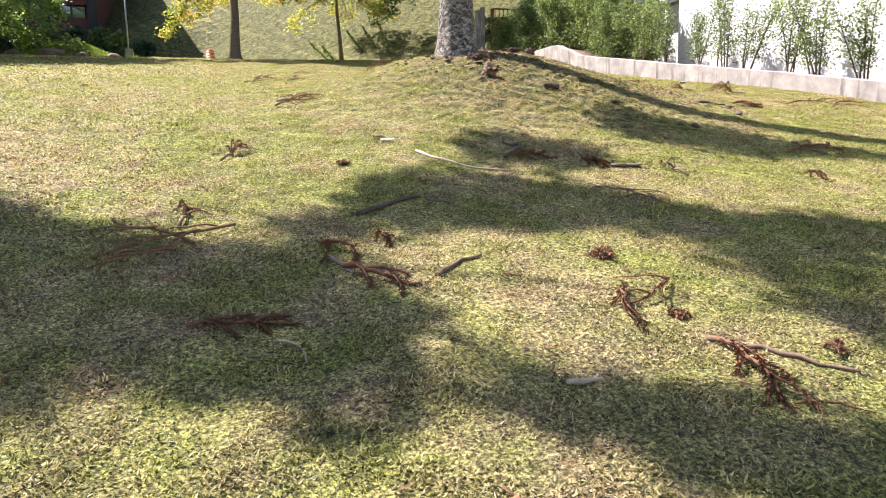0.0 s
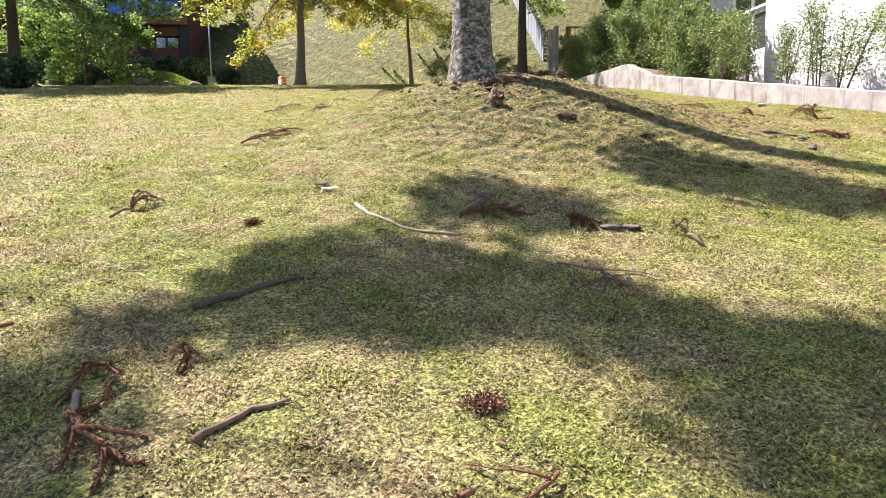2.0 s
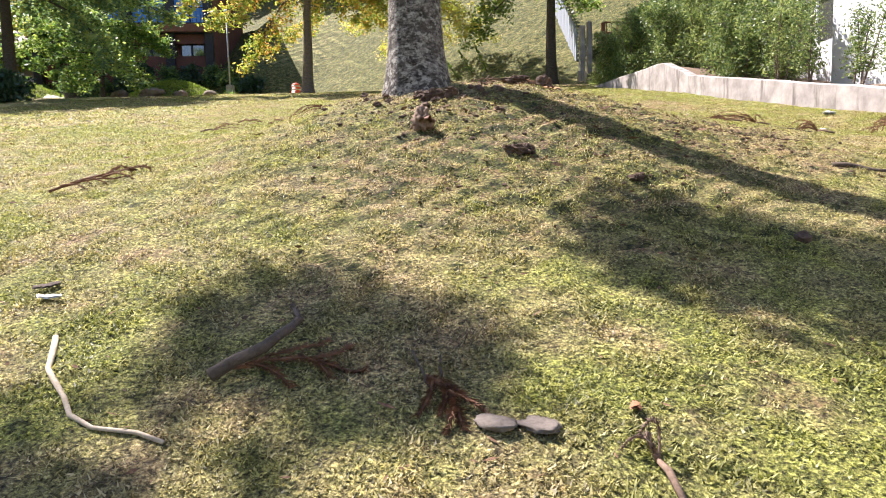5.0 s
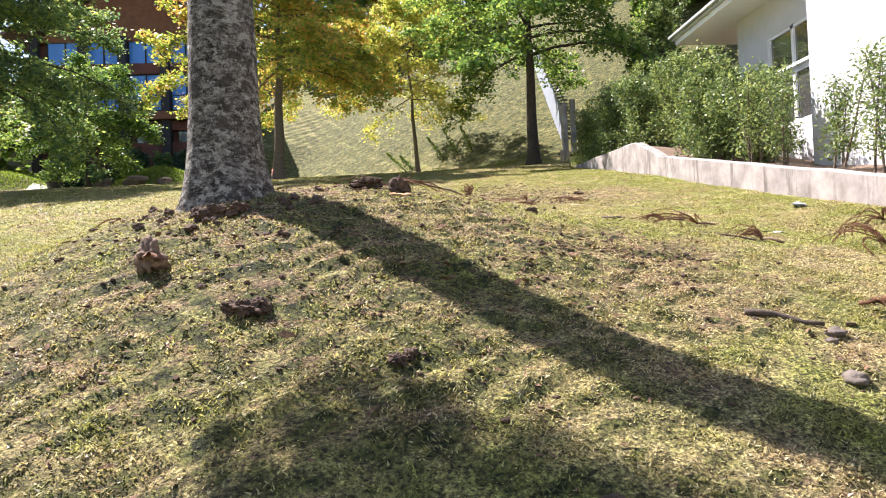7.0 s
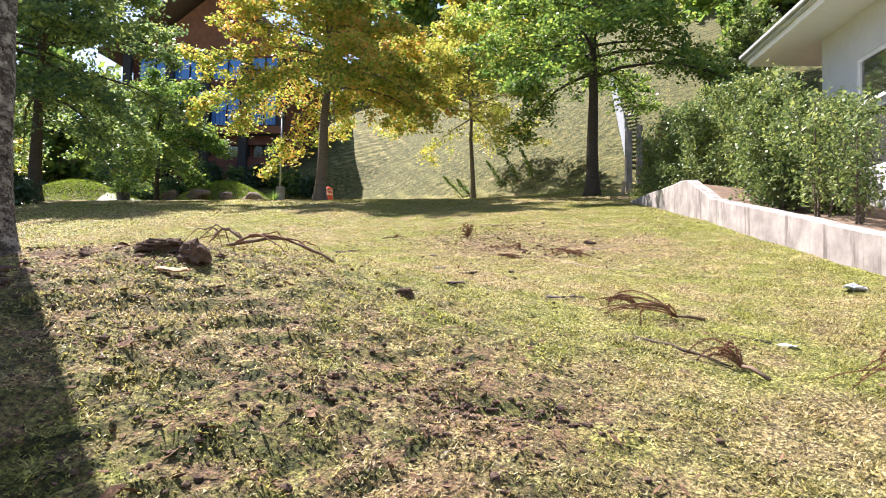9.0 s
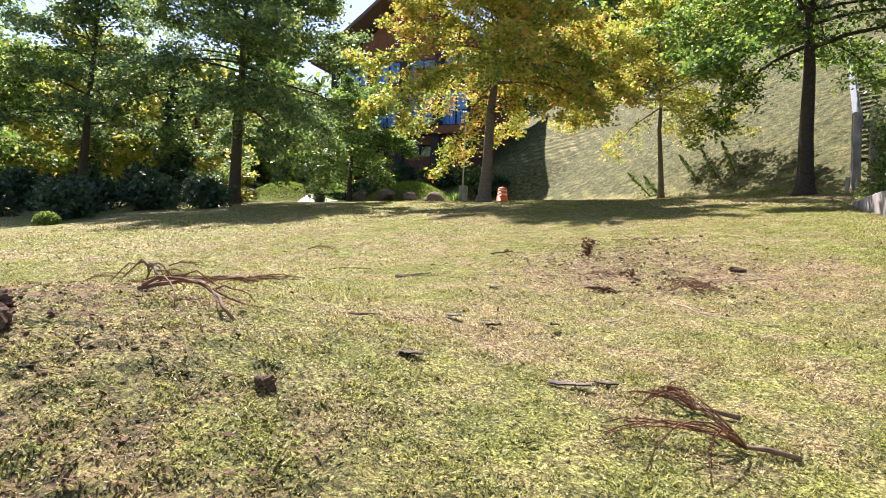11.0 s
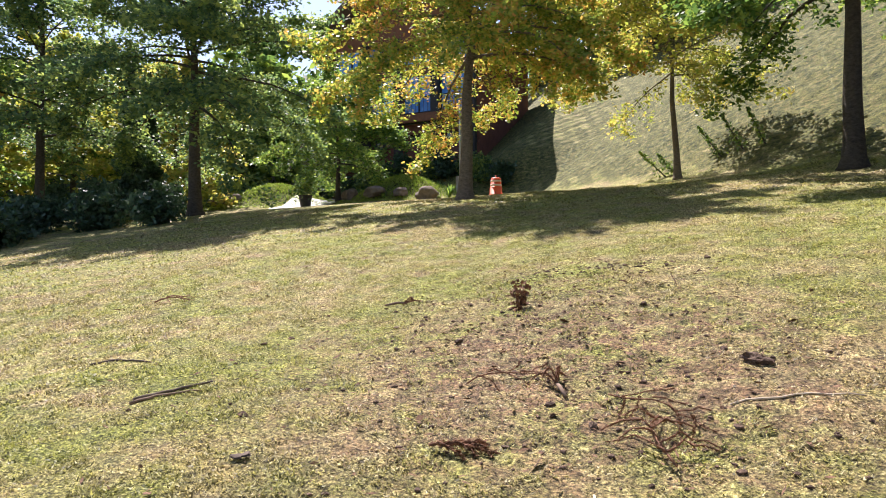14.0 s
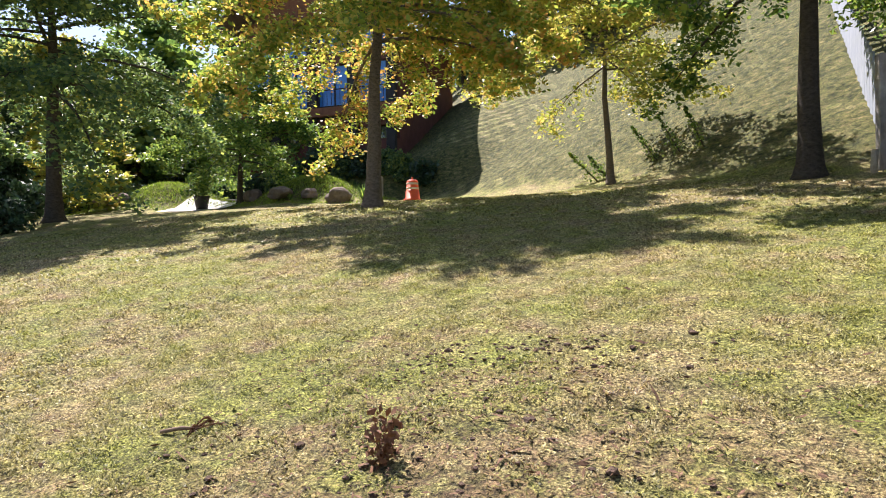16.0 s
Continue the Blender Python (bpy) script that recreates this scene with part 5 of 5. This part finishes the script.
    bark_piece(7.92, 13.12, 0.16, 0.06, 30, 80, "dark bark flake on the lawn", LOGBARK)
    # up the slope
    frond((4.15, 14.65), (3.25, 13.65), 81, "long reddish dead branch on the lawn", 8, 0.14, 0.07, 0.010, 0.04, 0.45)
    frond((4.05, 14.75), (3.05, 14.05), 82, "reddish dead branch on the lawn", 7, -0.14, 0.07, 0.010, 0.04, 0.45)
    frond((4.05, 14.6), (3.50, 16.05), 83, "low reddish dead frond on the lawn", 6, 0.1, 0.05, 0.012, 0.04, 0.4)
    fan_frond(1.25, 16.1, 60, 0.34, 84, "small brown claw-shaped dead frond", 6, 0.16)
    stick((4.98, 16.1), (5.25, 16.45), 0.012, 85, "brown forked twig on the lawn", TWIG, 0.15)
    bark_piece(6.60, 13.98, 0.12, 0.07, 20, 86, "grey flake of bark on the lawn", STONE)
    bark_piece(6.90, 14.0, 0.22, 0.08, -30, 87, "dark curled flake of bark on the lawn", LOGBARK)
    bark_piece(7.35, 14.2, 0.11, 0.08, 70, 88, "dark torn flake of bark on the lawn", LOGBARK, 0.04)
    stick((6.06, 13.3), (6.45, 13.58), 0.011, 89, "grey straight stick on the lawn", TWIG, 0.03)
    stick((7.66, 14.75), (7.70, 15.35), 0.007, 90, "pale bent twig on the lawn", PALE_TWIG, -0.12)
    stick((8.06, 15.95), (8.95, 15.15), 0.007, 91, "long pale bent branch on the lawn", PALE_TWIG, -0.12)
    frond((8.36, 16.25), (8.26, 16.85), 92, "tangled brown dead frond on dry grass", 8, 0.15, 0.07, 0.007, 0.03, 0.7)
    seedling(6.64, 19.0, 0.27, 93)
    fan_frond(5.28, 19.22, 10, 0.16, 94, "curled orange-brown dead leaf tuft", 4, 0.10)
    frond((7.9, 17.0), (8.5, 16.7), 95, "brown matted dead needles on bare earth", 7, 0.1, 0.03, 0.005, 0.025, 0.7)
    frond((7.0, 17.0), (7.5, 17.3), 96, "brown dead frond on bare earth", 6, 0.15, 0.03, 0.005, 0.022, 0.6)
    fan_frond(7.55, 17.15, 120, 0.16, 97, "small upright rusty tuft on bare earth", 5, 0.14)
    stick((8.55, 17.05), (9.2, 17.25), 0.008, 98, "pale thin branch on bare earth", PALE_TWIG, 0.05)
    stick((4.95, 16.15), (5.2, 16.6), 0.014, 99, "dark forked twig on the lawn", LOGBARK, 0.1)
    stick((3.5, 16.85), (4.15, 16.95), 0.012, 100, "dark thin twig on the lawn", LOGBARK, 0.1)
    frond((7.2, 16.08), (7.52, 16.2), 102, "flat rust-red dead frond on dry grass", 5, 0.05, 0.03, 0.008, 0.04, 0.25)
    frond((1.6, 19.1), (2.1, 19.3), 103, "dark dead twigs up the lawn", 4, 0.1, 0.05, 0.012, 0.02, 0.5)
    bark_piece(6.37, 15.65, 0.10, 0.07, 40, 104, "dark curled dead leaf on the lawn", LOGBARK, 0.015, "leaf")
    lump("earth_clod", 8.68, 17.7, 0.09, 0.06, 0.04, 105, "dark clod of earth on the bare patch", EARTH, "clod", "clods on the bare patch", 0.3, 3, spiky=0.6)
    lump("earth_clod", 6.55, 11.8, 0.055, 0.045, 0.035, 106, "dark clod of loose earth on the grass", EARTH, "clod", "clods on the bare patch", 0.3, 3, spiky=0.6)
    lump("earth_clod", 5.92, 7.52, 0.065, 0.05, 0.04, 107, "dark clod lying in the shaded grass", EARTH, "clod", "clods round the trunk", 0.25)
    bark_piece(6.84, 12.76, 0.15, 0.08, 15, 108, "dark curled flake of bark on the lawn", LOGBARK, 0.02)
    frond((0.45, 17.0), (0.95, 17.3), 101, "brown dead twigs far up the lawn", 4, 0.1, 0.05, 0.012, 0.02, 0.5)



make_litter()


def make_crumbs():
    """Countless dry leaf bits, needle ends and crumbs of bark strewn over the turf."""
    rng = np.random.default_rng(55)
    n = 16000
    x, y = rng.uniform(-6, 11.2, n), rng.uniform(0.6, 24, n)
    heap = rng.random(n) < 0.45
    cx = rng.choice([4.4, 6.4, 7.4, 4.8, 7.0], n)
    cy = np.select([cx == 4.4, cx == 6.4, cx == 7.4, cx == 4.8], [9.4, 10.2, 17.8, 11.6], 19.8)
    x, y = np.where(heap, cx + rng.normal(size=n) * 1.0, x), np.where(heap, cy + rng.normal(size=n) * 0.9, y)
    s = rng.uniform(0.004, 0.014, n) * np.where(rng.random(n) < 0.04, 1.8, 1.0)
    a, e = rng.uniform(0, 6.28, n), rng.uniform(0.7, 3.4, n)
    d = np.stack([np.cos(a), np.sin(a), rng.normal(size=n) * 0.25], 1)
    w = np.stack([-np.sin(a), np.cos(a), rng.normal(size=n) * 0.5], 1)
    c = np.stack([x, y, land(x, y) + rng.uniform(0.010, 0.026, n)], 1)
    q = np.empty((n, 4, 3))
    q[:, 0], q[:, 2] = c - d * (s * e)[:, None], c + d * (s * e)[:, None]
    q[:, 1], q[:, 3] = c + w * s[:, None] * 0.6, c - w * s[:, None] * 0.6
    ob = new("leaf_litter", mesh_np("leaf_litter", q.reshape(-1, 3), CRUMB, 4))
    tagged(ob, "brown dry leaf bits and bark crumbs on the turf", "litter", kind="stuff")


make_crumbs()


def make_crumbled_earth():
    """Crumbs and small clods of dug earth, too many to count, in the bare spots."""
    rng = np.random.default_rng(66)
    bm = bmesh.new()
    bmesh.ops.create_icosphere(bm, subdivisions=1, radius=1)
    v0 = np.array([v.co for v in bm.verts])
    f0 = np.array([[v.index for v in f.verts] for f in bm.faces])
    bm.free()
    spots = ((4.3, 9.6, 1.1, 0.9, 420), (6.7, 10.3, 0.8, 0.35, 240), (7.2, 10.3, 0.24, 0.07, 120), (7.3, 17.6, 1.1, 0.9, 420), (7.1, 20.6, 0.7, 0.22, 260), (4.9, 11.6, 0.6, 0.4, 170), (3.7, 10.3, 0.5, 0.25, 150), (6.5, 18.9, 0.8, 0.5, 180), (8.3, 16.6, 0.6, 0.4, 120), (5.6, 9.4, 1.2, 0.7, 260))
    vs, fs = [], []
    for cx, cy, sx, sy, n in spots:
        for i in range(n):
            x, y = cx + rng.normal() * sx, cy + rng.normal() * sy
            if rng.random() < 0.35 or math.hypot(x - 3.68, y - 11.15) < 0.42:
                continue
            r = rng.uniform(0.006, 0.018) * (1.8 if rng.random() < 0.08 else 1.0)
            a = rng.uniform(0, 6.28)
            p = v0 * rng.uniform(0.6, 1.3, v0.shape) * np.array([r * 1.4, r, r * 0.7])
            p = p @ np.array([[math.cos(a), math.sin(a), 0], [-math.sin(a), math.cos(a), 0], [0, 0, 1]]) + np.array([x, y, gz(x, y) + r * 0.3])
            fs.append(f0 + len(v0) * len(vs))
            vs.append(p)
    ob = new("crumbled_earth", mesh_of("crumbled_earth", np.concatenate(vs), np.concatenate(fs), EARTH))
    tagged(ob, "dark crumbs and small clods of dug earth", "earth", kind="stuff")


make_crumbled_earth()


# ---- grass ----
def make_grass():
    rng = np.random.default_rng(21)
    legs = [(-1, -1, 4, 4.5), (4, 4.5, 8, 8.5), (8, 8.5, 8.6, 13), (8.6, 13, 7, 20), (2, 4, 3, 10)]

    def near(x, y):
        best = np.full(len(x), 99.0)
        for x0, y0, x1, y1 in legs:
            u = np.clip(((x - x0) * (x1 - x0) + (y - y0) * (y1 - y0)) / ((x1 - x0) ** 2 + (y1 - y0) ** 2), 0, 1)
            best = np.minimum(best, np.hypot(x - x0 - u * (x1 - x0), y - y0 - u * (y1 - y0)))
        return best

    for lo, hi, density, width, length in ((0, 3.4, 7200, 0.0043, 0.024), (3.4, 8.0, 2600, 0.0074, 0.030), (8.0, 17, 420, 0.016, 0.042)):
        n = int(density * 24 * 34)
        x, y = rng.uniform(-12.7, 11.3, n), rng.uniform(0, 34, n)
        d = near(x, y)
        keep = (d >= lo) & (d < hi)
        # tufts: grass stands thick in some spots and thin in others
        tuft = np.sin(7.1 * x + 2 * np.sin(3.3 * y)) * np.sin(6.3 * y + 2 * np.sin(2.9 * x)) + 0.6 * np.sin(17 * x + 5 * y) * np.sin(15 * y - 6 * x)
        bare = np.zeros(n)
        for cx, cy, r, a in ((4.4, 9.5, 2.2, 0.5), (6.6, 10.2, 1.7, 0.5), (7.5, 17.8, 2.5, 0.85), (4.6, 11.6, 1.5, 0.7), (1.25, 3.3, 0.6, 0.4), (2.0, 2.9, 0.5, 0.4)):
            bare = np.maximum(bare, a * np.exp(-((x - cx) ** 2 + (y - cy) ** 2) / (r * r)))
        keep &= rng.random(n) < np.clip(0.62 + 0.42 * tuft, 0.10, 1) * (1 - bare)
        keep &= np.hypot(x - 3.68, y - 11.15) > 0.45
        x, y, tuft = x[keep], y[keep], tuft[keep]
        n = len(x)
        a = rng.uniform(0, 6.28, n)
        tilt = rng.uniform(0.6, 1.5, n)
        ln = length * rng.uniform(0.5, 1.25, n) * (1 + 0.25 * tuft)
        w = width * rng.uniform(0.7, 1.4, n)
        c = np.stack([x, y, land(x, y) - 0.004 + 0.006 * np.clip(tuft, 0, 1) + rng.uniform(0, 0.008, n)], 1)
        side = np.stack([-np.sin(a), np.cos(a), rng.normal(size=n) * 0.45], 1) * w[:, None]
        tip = np.stack([np.cos(a) * np.sin(tilt), np.sin(a) * np.sin(tilt), np.cos(tilt)], 1) * ln[:, None]
        q = np.empty((n, 3, 3))
        q[:, 0], q[:, 1], q[:, 2] = c - side, c + side, c + tip
        ob = new("grass", mesh_np("grass", q.reshape(-1, 3), BLADE, 3))
        tagged(ob, "short mown grass blades, green and straw-coloured", "grass", kind="stuff")


make_grass()


def make_mound_grass():
    rng = np.random.default_rng(23)
    for cx, cy, sx, sy in ((-18.2, 43.9, 2.5, 1.3), (-8.7, 43.5, 2.1, 1.2)):
        n = 13000
        x, y = cx + np.clip(rng.normal(size=n), -1.9, 1.9) * sx, cy + np.clip(rng.normal(size=n), -1.9, 1.9) * sy
        a, tilt = rng.uniform(0, 6.28, n), rng.uniform(0.2, 1.2, n)
        ln, w = rng.uniform(0.08, 0.18, n), rng.uniform(0.012, 0.026, n)
        c = np.stack([x, y, land(x, y) - 0.01], 1)
        side = np.stack([-np.sin(a), np.cos(a), np.zeros(n)], 1) * w[:, None]
        tip = np.stack([np.cos(a) * np.sin(tilt), np.sin(a) * np.sin(tilt), np.cos(tilt)], 1) * ln[:, None]
        q = np.stack([c - side, c + side, c + tip], 1)
        ob = new("mound_grass", mesh_np("mound_grass", q.reshape(-1, 3), LEAF["lush"], 3))
        tagged(ob, "lush bright green grass covering a garden mound", "grass", kind="stuff")


make_mound_grass()
